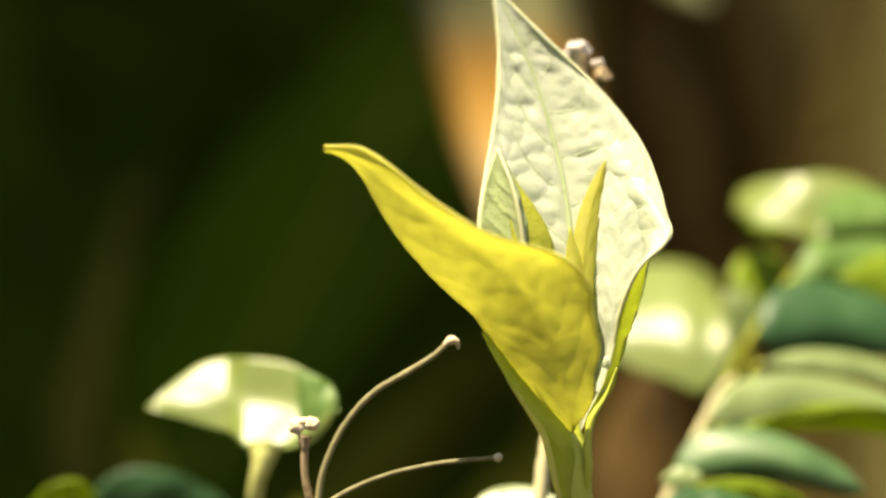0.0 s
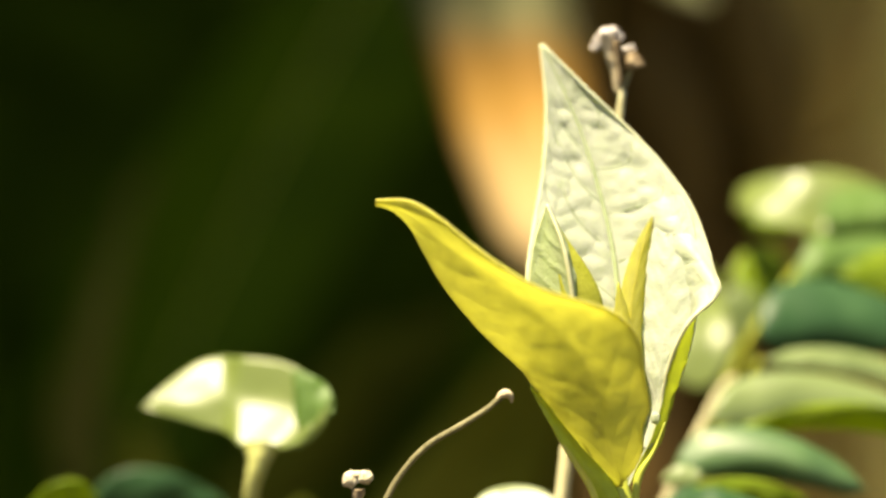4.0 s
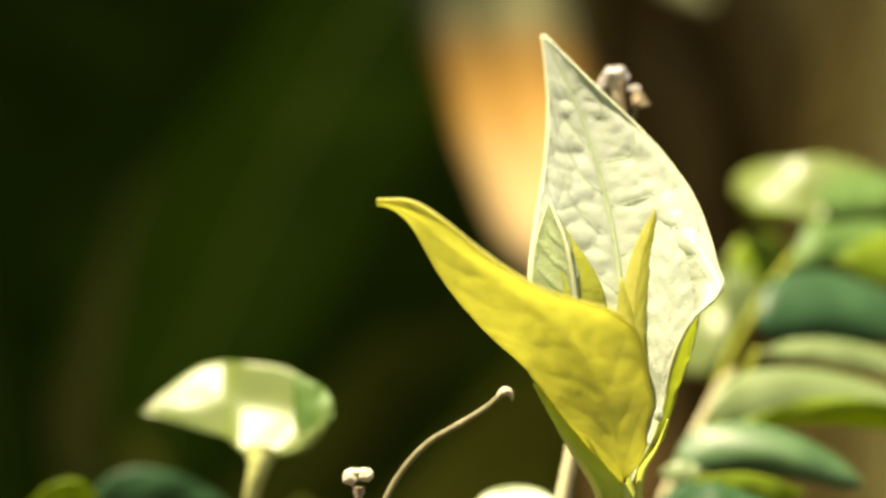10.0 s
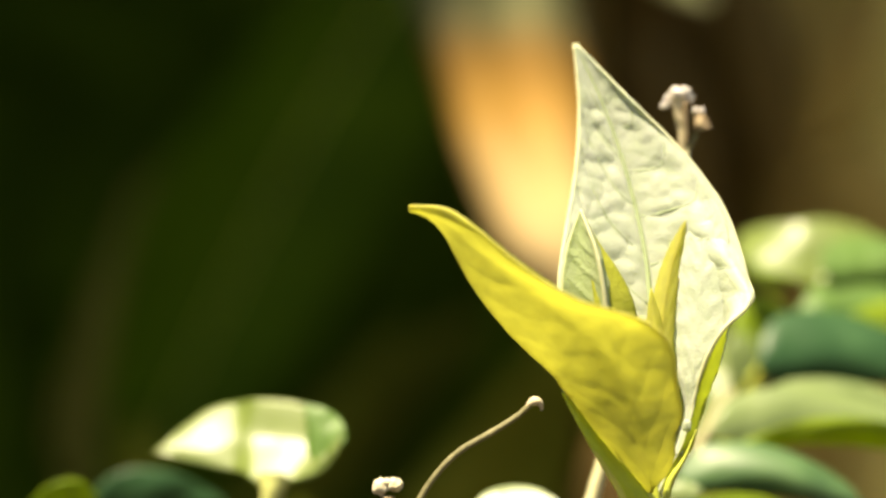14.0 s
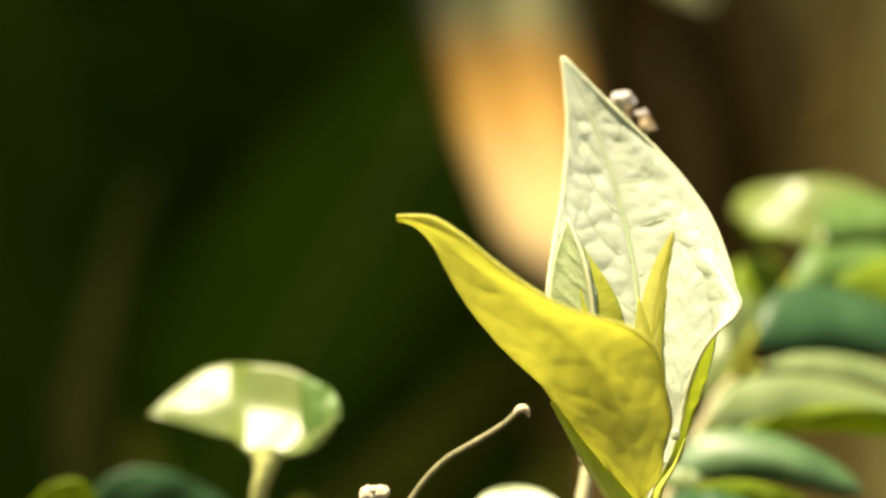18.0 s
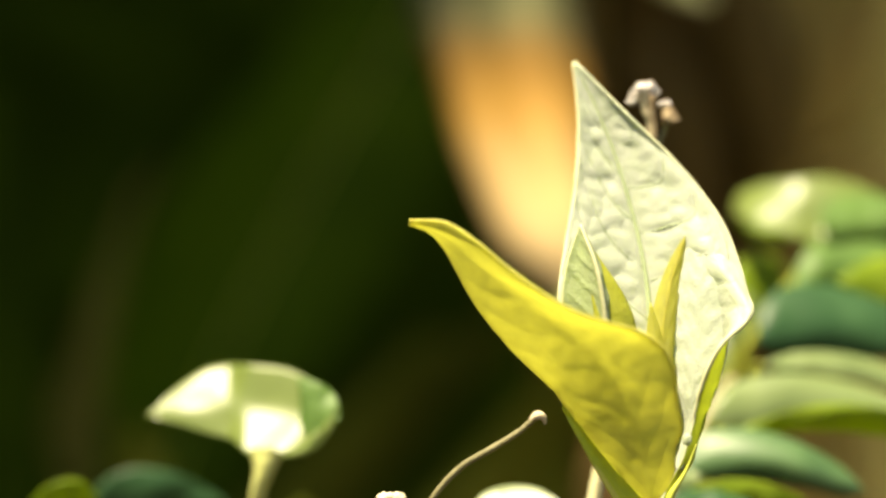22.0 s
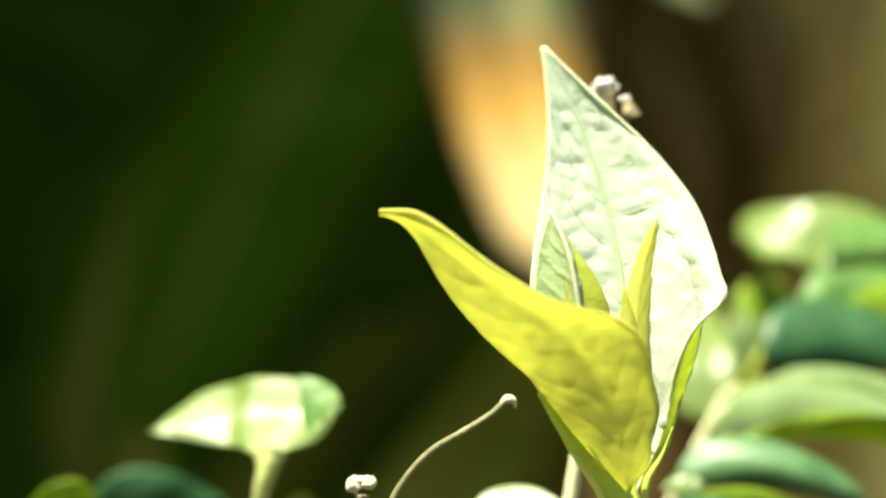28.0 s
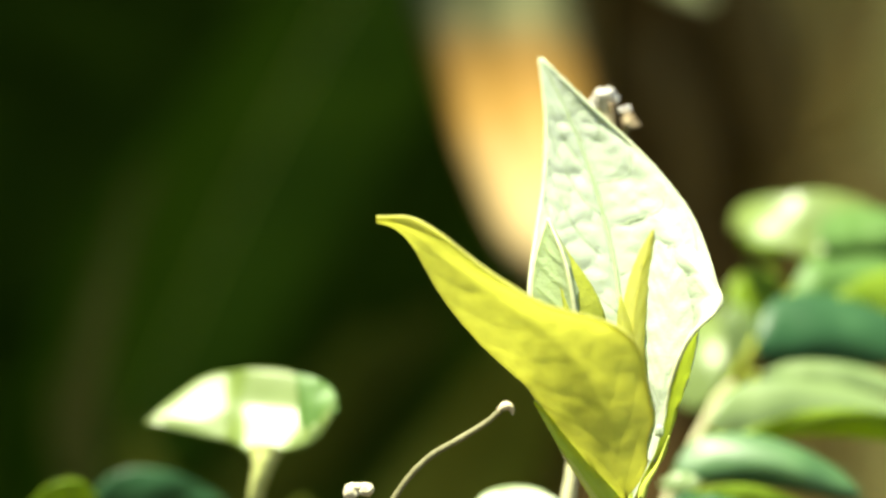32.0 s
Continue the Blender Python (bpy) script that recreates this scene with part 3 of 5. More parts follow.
leaf(shoot, "front_leaf",
     [(8e-05, -0.0012, 0.00055), (-0.00263, -0.0048, 0.00948), (-0.00461, -0.0072, 0.01755), (-0.00864, -0.0088, 0.02498), (-0.01502, -0.0098, 0.03134), (-0.02329, -0.0104, 0.03718), (-0.03153, -0.0102, 0.04348), (-0.03833, -0.0098, 0.04882), (-0.0433, -0.009, 0.0503)],
     [(-0.00077, -0.0005, 0.00055), (-0.00222, 0.00015, 0.00209), (-0.00398, 0.0008, 0.00393), (-0.00596, 0.0011, 0.00612), (-0.00844, 0.0014, 0.00862), (-0.01094, 0.0014, 0.01165), (-0.01293, 0.0014, 0.01447), (-0.01523, 0.0011, 0.01772), (-0.01723, 0.0008, 0.02075),
      (-0.02092, 0, 0.02412), (-0.02459, -0.0008, 0.02766), (-0.02833, -0.0022, 0.0319), (-0.03204, -0.0036, 0.03689), (-0.03491, -0.0053, 0.04202), (-0.03755, -0.007, 0.04652), (-0.04032, -0.008, 0.04914), (-0.04327, -0.009, 0.0499)],
     [(-0.00043, -0.0014, 0.00066), (0.00216, -0.0042, 0.00433), (0.00303, -0.007, 0.00737), (0.00276, -0.0094, 0.01131), (0.00365, -0.0118, 0.01538), (0.00285, -0.0135, 0.01906), (0.00206, -0.0152, 0.02252), (0.0016, -0.0164, 0.02591), (-0.00047, -0.0176, 0.02967), (-0.004, -0.0183, 0.03207), (-0.00922, -0.019, 0.03362), (-0.01486, -0.0187, 0.03534), (-0.02002, -0.0184, 0.03819), (-0.02615, -0.01695, 0.04248), (-0.03166, -0.0155, 0.04699), (-0.03719, -0.0125, 0.05034), (-0.04323, -0.0095, 0.05066)],
     [(-0.0003, -0.001, 0.00043), (-0.00371, -0.0036, 0.0054), (-0.00736, -0.0048, 0.01145), (-0.01136, -0.0056, 0.01841), (-0.0165, -0.0062, 0.02533), (-0.02437, -0.0068, 0.03222), (-0.03201, -0.0076, 0.03958), (-0.03825, -0.0086, 0.04719), (-0.0433, -0.0091, 0.0501)],
     [(4e-05, -0.0014, 0.00064), (0.00059, -0.00635, 0.00818), (-0.00016, -0.0102, 0.01609), (-0.0029, -0.01277, 0.02324), (-0.00718, -0.01457, 0.03001), (-0.0154, -0.01543, 0.03504), (-0.0252, -0.0149, 0.04041), (-0.035, -0.01298, 0.04794), (-0.04328, -0.00927, 0.05049)],
     YELLOW, YELLOW_RIM, None, slant=0.7, veins=8, relief=0.00009, blister=0.00010, cells=400, nv=180, nu=64, seed=5.0, rib_r=(0.0005, 0.00015), rim_r=0.00034, label="bright yellow leaf lit through by the sun")
leaf(shoot, "side_leaf",
     [(-0.0065, 0.0, 0.015), (-0.00818, -0.0025, 0.02712), (-0.00905, -0.0035, 0.03508), (-0.01058, -0.0028, 0.043), (-0.0132, 0.0, 0.0502)],
     [(-0.00997, 0.0005, 0.01546), (-0.0145, 0.0, 0.027), (-0.01622, -0.0005, 0.03501), (-0.0155, 0.0, 0.043), (-0.01329, 0.0002, 0.05)],
     [(-0.00311, 0.001, 0.01492), (-0.00232, 0.002, 0.0259), (-0.0046, 0.0025, 0.03343), (-0.00867, 0.0018, 0.042), (-0.01309, 0.0002, 0.05)],
     [(-0.00813, 0.001, 0.01512), (-0.01117, 0.0005, 0.02698), (-0.0125, 0.0, 0.035), (-0.01297, 0.0005, 0.043), (-0.01319, 0.0002, 0.0501)],
     [(-0.005, 0.0, 0.015), (-0.00548, -0.001, 0.02655), (-0.00709, -0.0012, 0.03423), (-0.00965, -0.0008, 0.0425), (-0.01309, 0.0002, 0.0501)],
     FRESH, RIM, RIM, rim_r=0.00028, veins=7, relief=0.0002, blister=0.0001, nv=90, nu=40, seed=8.0, rib_r=(0.0006, 0.0003), label="small folded fresh green leaf with a pale edge")
leaf(shoot, "inner_leaf",
     [(0.0005, -0.001, 0.01109), (0.00115, 0.0015, 0.02291), (0.00205, 0.0045, 0.03186), (0.00399, 0.0075, 0.04096), (0.00681, 0.0098, 0.04897)],
     [(-0.0014, 0.0, 0.011), (-0.00092, 0.003, 0.02282), (0.00017, 0.006, 0.03283), (0.0029, 0.0088, 0.04198), (0.0067, 0.0098, 0.04887)],
     [(0.0028, 0.0, 0.011), (0.0035, 0.0028, 0.02284), (0.00442, 0.0058, 0.03232), (0.00594, 0.0085, 0.04146), (0.00691, 0.0098, 0.04887)],
     [(-0.00046, -0.0006, 0.01106), (-3e-05, 0.0018, 0.02289), (0.00087, 0.0048, 0.03235), (0.00331, 0.0078, 0.04147), (0.0067, 0.0098, 0.04887)],
     [(0.00174, -0.0006, 0.01106), (0.00238, 0.0018, 0.02289), (0.0033, 0.0048, 0.03205), (0.00505, 0.0078, 0.04116), (0.00691, 0.0098, 0.04887)],
     YELLOW, None, YELLOW_RIB, veins=6, relief=0.0002, blister=0.00015, nv=40, nu=14, seed=11.0, rib_r=(0.0004, 0.0001), label="narrow yellow inner leaf")
# Separate piece added for the bright sunlit fold of the back leaf's right half.
leaf(shoot, "inner_leaf",
     [(0.00424, 0.0004, 0.00696), (0.00643, 0.002, 0.01383), (0.0073, 0.0026, 0.02124), (0.0083, 0.0042, 0.03085), (0.00912, 0.006, 0.03995), (0.01003, 0.0084, 0.04813), (0.00996, 0.0112, 0.05478)],
     [(0.00331, 0.001, 0.00689), (0.00574, 0.003, 0.01374), (0.00461, 0.0038, 0.02116), (0.00406, 0.0062, 0.0316), (0.00507, 0.008, 0.03993), (0.00672, 0.01, 0.04743), (0.00987, 0.0113, 0.05458)],
     [(0.00522, 0.0002, 0.00698), (0.00797, 0.0014, 0.01388), (0.01138, 0.0014, 0.02131), (0.0136, 0.0022, 0.02992), (0.01417, 0.0042, 0.04037), (0.01315, 0.0072, 0.04893), (0.01006, 0.0112, 0.05457)],
     [(0.00379, 0.0008, 0.00692), (0.00608, 0.0025, 0.01379), (0.00576, 0.0032, 0.0212), (0.00598, 0.0052, 0.03122), (0.007, 0.007, 0.03994), (0.00828, 0.0092, 0.04773), (0.00986, 0.0112, 0.05468)],
     [(0.00474, 0.0004, 0.00696), (0.00719, 0.0016, 0.01386), (0.00945, 0.002, 0.02127), (0.01101, 0.0032, 0.03038), (0.01164, 0.005, 0.04016), (0.01169, 0.0078, 0.04853), (0.01006, 0.0112, 0.05468)],
     PALE, None, PALE, veins=14, relief=0.00016, blister=0.00022, nv=90, nu=30, seed=17.0, slant=0.4, rib_r=(0.0003, 0.0001), label="narrow pale piece added for the sunlit fold of the cupped leaf")
leaf(shoot, "bud_leaf",
     [(-0.00388, -0.001, 0.01947), (-0.00424, -0.0005, 0.02842), (-0.00512, 0.001, 0.03738)], [(-0.005, 0.0, 0.0194), (-0.00596, 0.0005, 0.02938), (-0.00522, 0.001, 0.03738)], [(-0.0024, 0.0, 0.0194), (-0.00276, 0.0005, 0.02938), (-0.00502, 0.001, 0.03738)],
     [(-0.00444, -0.0005, 0.01943), (-0.0052, 0.0, 0.0289), (-0.00512, 0.001, 0.03738)], [(-0.00324, -0.0005, 0.01943), (-0.0035, 0.0, 0.0289), (-0.00512, 0.001, 0.03738)],
     YELLOW, None, None, veins=3, relief=0.0001, blister=0.0001, nv=20, nu=8, seed=20.0, label="tiny yellow bud leaf")
leaf(shoot, "bud_leaf",
     [(0.0007, -0.001, 0.01857), (0.00035, -0.0005, 0.02752), (-0.00051, 0.001, 0.03648)], [(-0.0004, 0.0, 0.0185), (-0.00135, 0.0005, 0.02848), (-0.00061, 0.001, 0.03648)], [(0.0022, 0.0, 0.0185), (0.00185, 0.0005, 0.02848), (-0.00041, 0.001, 0.03648)],
     [(0.00015, -0.0005, 0.01854), (-0.0006, 0.0, 0.028), (-0.00051, 0.001, 0.03648)], [(0.00135, -0.0005, 0.01854), (0.0011, 0.0, 0.028), (-0.00051, 0.001, 0.03648)],
     YELLOW, None, None, veins=3, relief=0.0001, blister=0.0001, nv=20, nu=8, seed=21.0, label="tiny yellow bud leaf")
leaf(shoot, "bud_leaf",
     [(-0.0062, -0.002, 0.0152), (-0.0086, -0.0026, 0.0340), (-0.0124, 0.0004, 0.0478)], [(-0.0088, -0.002, 0.0152), (-0.0108, -0.0024, 0.0345), (-0.0126, 0.0004, 0.0477)], [(-0.0020, -0.001, 0.0151), (-0.0042, -0.001, 0.0352), (-0.0122, 0.0006, 0.0477)],
     [(-0.0075, -0.0024, 0.0152), (-0.0098, -0.0030, 0.0342), (-0.0125, 0.0004, 0.0478)], [(-0.0040, -0.0018, 0.0152), (-0.0064, -0.0022, 0.0346), (-0.0123, 0.0005, 0.0478)],
     OLIVE, None, None, veins=5, relief=0.0001, blister=0.0001, nv=40, nu=14, seed=23.0, label="olive green folded inner leaf")
leaf(shoot, "lower_leaf",
     [(-0.00025, -0.0005, -0.01142), (-0.00257, -0.0008, -0.00389), (-0.00658, -0.001, 0.00312), (-0.011, 0.0, 0.0105), (-0.01593, 0.0015, 0.0193)],
     [(-0.0016, 0.0, -0.0115), (-0.00456, 0.0005, -0.00207), (-0.00897, 0.0005, 0.00615), (-0.01254, 0.001, 0.01241), (-0.01583, 0.0015, 0.0193)],
     [(0.001, 0.0, -0.0115), (0.00025, 0.0005, -0.00457), (-0.00246, 0.0005, 0.00094), (-0.00793, 0.001, 0.0084), (-0.01573, 0.0015, 0.0192)],
     [(-0.00099, -0.001, -0.01134), (-0.00369, -0.001, -0.00286), (-0.00786, -0.0008, 0.00469), (-0.01179, 0.0002, 0.01148), (-0.01593, 0.0015, 0.0193)],
     [(0.0003, -0.001, -0.01134), (-0.00129, -0.001, -0.00406), (-0.00457, -0.0008, 0.0021), (-0.00949, 0.0002, 0.00948), (-0.01583, 0.0015, 0.0193)],
     UNDERSIDE, YELLOW_RIM, None, veins=6, relief=0.0001, blister=0.0001, nv=50, nu=16, seed=14.0, rim_r=0.0003, label="olive green sheathing leaf below the yellow one")
leaf(shoot, "folded_margin",
     [(-0.00122, -0.0024, -0.01112), (-0.00317, -0.0042, -0.00026), (-0.00832, -0.0044, 0.00668), (-0.01174, -0.0038, 0.01136), (-0.01615, -0.001, 0.01807)],
     [(-0.00242, -0.0025, -0.0111), (-0.00513, -0.004, -0.00098), (-0.00933, -0.0048, 0.00603), (-0.01244, -0.004, 0.01088), (-0.01625, -0.001, 0.01807)],
     [(0.0001, -0.001, -0.01134), (-0.0012, -0.0022, 0.00028), (-0.00715, -0.002, 0.00721), (-0.01093, -0.002, 0.01168), (-0.01604, -0.0008, 0.01806)],
     [(-0.00184, -0.0026, -0.01108), (-0.00416, -0.0043, -0.00064), (-0.00884, -0.0048, 0.00632), (-0.01214, -0.004, 0.01118), (-0.01625, -0.001, 0.01807)],
     [(-0.00057, -0.0018, -0.01121), (-0.00211, -0.0034, 3e-05), (-0.00765, -0.0034, 0.00696), (-0.01129, -0.003, 0.01158), (-0.01604, -0.0009, 0.01807)],
     UNDERSIDE, None, None, veins=6, relief=0.0001, blister=0.0001, nv=60, nu=16, seed=27.0, label="yellow green rolled edge at the foot of the yellow leaf")
bm = bmesh.new()
tube(bm, [(0.0, 0.004, -0.60), (0.004, 0.003, -0.3), (-0.001, 0.002, -0.05), (0.00028, 0.001, -0.0135), (0.00019, 0.0008, -0.0074), (-9e-05, 0.0008, -0.0024), (-0.0003, 0.001, 0.0026)], (0.0042, 0.0038, 0.0036, 0.0032, 0.0029, 0.0024, 0.0012), 18, 60, rough=0.06)
part("stem", bm, STEM, shoot)
bm = bmesh.new()
tube(bm, [(-0.0143, -0.0012, 0.0150), (-0.0112, -0.0040, 0.0092), (-0.0082, -0.0052, 0.0046), (-0.0056, -0.0056, 0.0002), (-0.0043, -0.0052, -0.0045), (-0.0033, -0.0044, -0.0090), (-0.0017, -0.0030, -0.0137)], (0.0001, 0.0004, 0.0005, 0.0006, 0.0006, 0.0005, 0.0002), 10, 40, rough=0.15)
part("petiole", bm, YELLOW_RIM, shoot, "pale yellow green petiole running into the stem")
bm = bmesh.new()
tube(bm, [(0.00761, -0.001, 0.01175), (0.00555, -0.0016, 0.00683), (0.00291, -0.002, 0.0024), (0.0023, -0.002, -0.00158), (0.0025, -0.0018, -0.00609), (0.00196, -0.0008, -0.01123)], (0.0001, 0.0003, 0.0007, 0.0007, 0.0008, 0.0003), 10, 40, rough=0.15)
part("petiole", bm, STEM, shoot, "olive petiole running into the stem")

# Pale lump added for the sunlit bit of back leaf showing through.
bm = bmesh.new()
lump(bm, (0.0056, -0.0035, 0.0127), (0.0008, 0.0005, 0.0011), 0.25, 2.0, 3, 4.0)
part("sunlit_bit", bm, PALE, shoot, "tiny pale lump in place of a sunlit bit of the back leaf")

# ---- dry flower stalk behind the shoot: the head is the origin ----
dried = thing("dried_flower_stalk", (0.03361, 0.367, 0.63112), "dry brown stalk with two greyish seed heads", "dried flower")
def cap(lobes, seed):
    """A ragged seed head of small uneven lobes, each (x, z, radius)."""
    bm = bmesh.new()
    for k, (x, z, r) in enumerate(lobes):
        lump(bm, (x, 0.0004 * math.sin(k * 2.1), z), (r, r * 1.1, r * 0.85), 0.4, 2.6, 3, seed + k * 2.0)
        for q in range(5):
            a = q * 1.26 + k
            lump(bm, (x + r * 0.8 * math.cos(a), -r * 0.5, z + r * 0.7 * math.sin(a)), (r * 0.36, r * 0.36, r * 0.3), 0.5, 3.0, 2, seed + q)
    return part("seed_head", bm, FLUFF, dried)
cap(((-0.0033, -0.0022, 0.0008), (-0.0024, -0.0009, 0.0011), (-0.0012, 0.0004, 0.0013), (0.0002, 0.0007, 0.0012), (0.0014, -0.0003, 0.0009)), 5.0)
bm = bmesh.new()
tube(bm, [(0.0010, 0.0, -0.0110), (0.0004, 0, -0.006), (-0.0004, 0, -0.003), (-0.0009, 0, -0.0002)], (0.0006, 0.0008, 0.0011, 0.0015), 14, 20, rough=0.35)
part("calyx", bm, STRAW, dried, "ribbed straw coloured calyx")
bm = bmesh.new()
tube(bm, [(0.0015, -0.0012, -0.0095), (0.0010, -0.0012, -0.005), (0.0006, -0.0012, -0.0012)], (0.0003, 0.0005, 0.0007), 8, 12, rough=0.35)
part("bract", bm, HUSK, dried, "dark brown bract")
cap(((0.0026, -0.0026, 0.0007), (0.0037, -0.0025, 0.0008)), 9.0)
bm = bmesh.new()
tube(bm, [(0.0035, 0, -0.0030), (0.0038, 0, -0.0045), (0.0043, 0, -0.0062)], (0.0010, 0.0013, 0.0019), 12, 10, rough=0.5)
part("calyx", bm, HUSK, dried, "flared brown calyx")
bm = bmesh.new()
tube(bm, [(0.0017, 0, -0.0110), (0.0028, 0.0004, -0.0085), (0.0036, 0.0004, -0.0050)], (0.0006, 0.0005, 0.0006), 8, 12, rough=0.2)
part("flower_stalk", bm, WIRE, dried)
bm = bmesh.new()
STALK = [Vector(p) for p in ((0.00184, 0.0, -0.01048), (-0.00054, 0.0, -0.02886), (-0.0054, 0.0, -0.05263), (-0.00832, 0.0, -0.06992), (-0.01027, 0.0, -0.08073), (-0.012, 0, -0.3), (-0.012, 0, -0.66))]
tube(bm, STALK, (0.0007, 0.0008, 0.0010, 0.0013, 0.0014, 0.0017, 0.0022), 10, 60, rough=0.15)
part("stalk", bm, TWIG, dried)
for side in (-1, 1):
    bm = bmesh.new()
    n0, n1 = spline(STALK, 0.51), spline(STALK, 0.46)
    tube(bm, [n0, n0.lerp(n1, 0.4) + Vector((side * 0.0010, -0.0003, 0)), n0.lerp(n1, 0.75) + Vector((side * 0.0013, -0.0003, 0)), n1 + Vector((side * 0.0007, 0, 0))], (0.0007, 0.0008, 0.0006, 0.0002), 8, 14, rough=0.3)
    part("bract", bm, STRAW, dried, "pale dry bract at a node")


# ---- dry stem with curved thread stalks ----
wiry = thing("dry_wiry_stem", (-0.0129, 0.345, 0.54463), "dry straw coloured stem with thin curved stalks and a seed head", "dried flower")
bm = bmesh.new()
tube(bm, [(0.00051, 0.0, -0.00051), (0.00122, 0.0, 0.00406), (0.00305, 0.0, 0.00914), (0.0061, 0.0, 0.0144), (0.0106, 0.0, 0.0192), (0.0171, 0.0, 0.0231), (0.0213, 0.0, 0.0258), (0.02398, 0.0, 0.02804)], (0.00065, 0.0006, 0.0006, 0.00052), 9, 44, rough=0.15)
bow = part("curved_stalk", bm, WIRE, wiry)
bm = bmesh.new()
tube(bm, [(0.02316, 0.0, 0.02743), (0.02398, 0.0, 0.02834), (0.02499, 0.0, 0.02855), (0.0257, 0.0, 0.02774), (0.0258, 0.0, 0.02692)], (0.0004, 0.0008, 0.0006, 0.0002), 8, 16, rough=0.3)
part("hooked_tip", bm, STRAW, bow, "pale hooked tip")
bm = bmesh.new()
tube(bm, [(0.00122, 0.0, -0.00152), (0.00508, 0.0, 0.00102), (0.01118, 0.0, 0.00376), (0.02032, 0.0, 0.0061), (0.03292, 0.0, 0.00752)], (0.00055, 0.00045, 0.0004, 0.00042), 8, 36, rough=0.15)
low = part("curved_stalk", bm, WIRE, wiry)
bm = bmesh.new()
lump(bm, (0.03292, 0.0, 0.00752), (0.0009, 0.0008, 0.0008), 0.3, 2, 2)
part("hooked_tip", bm, SEED, low)
bm = bmesh.new()
tube(bm, [(-0.00102, 0.0, 0.0), (-0.00183, 0.0, 0.00457), (-0.00183, 0.0, 0.01067)], (0.0008, 0.0007, 0.0008), 8, 16, rough=0.15)
up = part("seed_stalk", bm, HUSK, wiry)
bm = bmesh.new()
lump(bm, (-0.00325, 0.0, 0.01311), (0.0015, 0.0014, 0.0014), 0.35, 2.2, 3, 2.0)
lump(bm, (-0.00061, 0.0, 0.01351), (0.0014, 0.0013, 0.0013), 0.35, 2.2, 3, 7.0)
lump(bm, (-0.00203, 0.0, 0.01392), (0.0011, 0.0012, 0.0008), 0.35, 2.2, 2, 9.0)
part("seed_head", bm, SEED, up, "cream two lobed seed head")
bm = bmesh.new()
tube(bm, [(-0.00183, 0.0, 0.01148), (-0.00193, 0.0, 0.00985), (-0.00173, 0.0, 0.00813)], (0.0013, 0.0010, 0.0006), 9, 10, rough=0.3)
part("calyx", bm, HUSK, up)
bm = bmesh.new()
tube(bm, [(0.0, 0.0, 0.0), (-0.0002, 0.0, -0.0066), (-0.00102, 0.0, -0.04216), (0.0, 0.0, -0.35), (0.0, 0.0, -0.57)], (0.0011, 0.0012, 0.0014, 0.0018, 0.002), 9, 40, rough=0.15)
part("stem", bm, HUSK, wiry)

# ---- soft leafy plants around: left sprig, low leaves, branch ----
O = Vector((-0.03934, 0.4, 0.54805)[:2] + (0,))
sprig = thing("leafy_sprig", O, "single glossy pale green leaf on a thin green stem", "sprig")
def lf(parent, base, tip, width, arch, side, mat, fold=(0, 0.0013, 0), rib=False, **kw):
    kw.setdefault("label", "")
    kw.setdefault("relief", 0.00008)
    return blade(parent, "leaf", base, tip, arch, side, width, fold, mat, O, rib=TWIG if rib else None, rib_r=0.0004, seed=base[0] * 90, **kw)
UP = (0, -0.12, -0.99)      # the glossy face shows
def folded(x, z):
    """The sprig's leaf: its left half lies back at the top, its right half at the foot."""
    k = step(x, -0.0066, -0.0018)
    a, b = z - 0.5690 - 0.10 * (x + 0.0048), z - 0.5695 + 0.12 * (x + 0.002)
    left, right = 0.255 * math.sqrt(a * a + 1.6e-6), -0.265 * math.sqrt(b * b + 3.5e-6)
    return 0.56 * (z - 0.569) + left + (right - left) * k - 0.15 * x - 12 * max(x - 0.004, 0.0) ** 2
glossy = lamina(sprig, "leaf", [(-0.0231, 0.5672), (-0.0168, 0.5728), (-0.0112, 0.5764), (-0.0052, 0.5775), (0.0017, 0.5775), (0.0081, 0.5763), (0.0116, 0.5742), (0.0129, 0.5711)],
       [(-0.0231, 0.5672), (-0.0168, 0.5655), (-0.0089, 0.5633), (-0.0040, 0.5621), (-0.0006, 0.5600), (0.0043, 0.5598), (0.0088, 0.5617), (0.0129, 0.5711)], -0.006, MINT, folded, 0.0, seed=3.0, label="broad glossy pale green leaf")
lamina(glossy, "leaf", [(0.009, 0.5758), (0.013, 0.5747), (0.0158, 0.573), (0.0174, 0.5705), (0.0176, 0.5679)],
       [(0.009, 0.5758), (0.0096, 0.5707), (0.0099, 0.5656), (0.0123, 0.5635), (0.0154, 0.5653), (0.0176, 0.5679)], -0.016, GREEN, (-0.3, 0.3), 0.001, (), seed=5.0, label="mid green folded end of the leaf")
lamina(glossy, "leaf", [(0.0064, 0.5601), (0.0104, 0.5635), (0.0135, 0.5657), (0.0157, 0.5683), (0.0168, 0.5699)],
       [(0.0064, 0.5601), (0.0107, 0.5606), (0.0141, 0.5631), (0.0162, 0.5661), (0.0168, 0.5699)], -0.017, MINT, (-0.3, 0.2), 0.0005, (), seed=6.0, label="pale yellow green leaf edge")
bm = bmesh.new()
tube(bm, [O - Vector((0, 0, 0.03)), O + Vector((-0.004, 0, 0.3)), (-0.0392, 0.390, 0.54593), (-0.0383, 0.387, 0.5530), (-0.0372, 0.3865, 0.5570), (-0.0368, 0.388, 0.5605)], (0.0026, 0.0020, 0.0015, 0.0016, 0.0020, 0.0036), 12, 40, o=O, rough=0.05)
part("stem", bm, PALE_STEM, sprig)

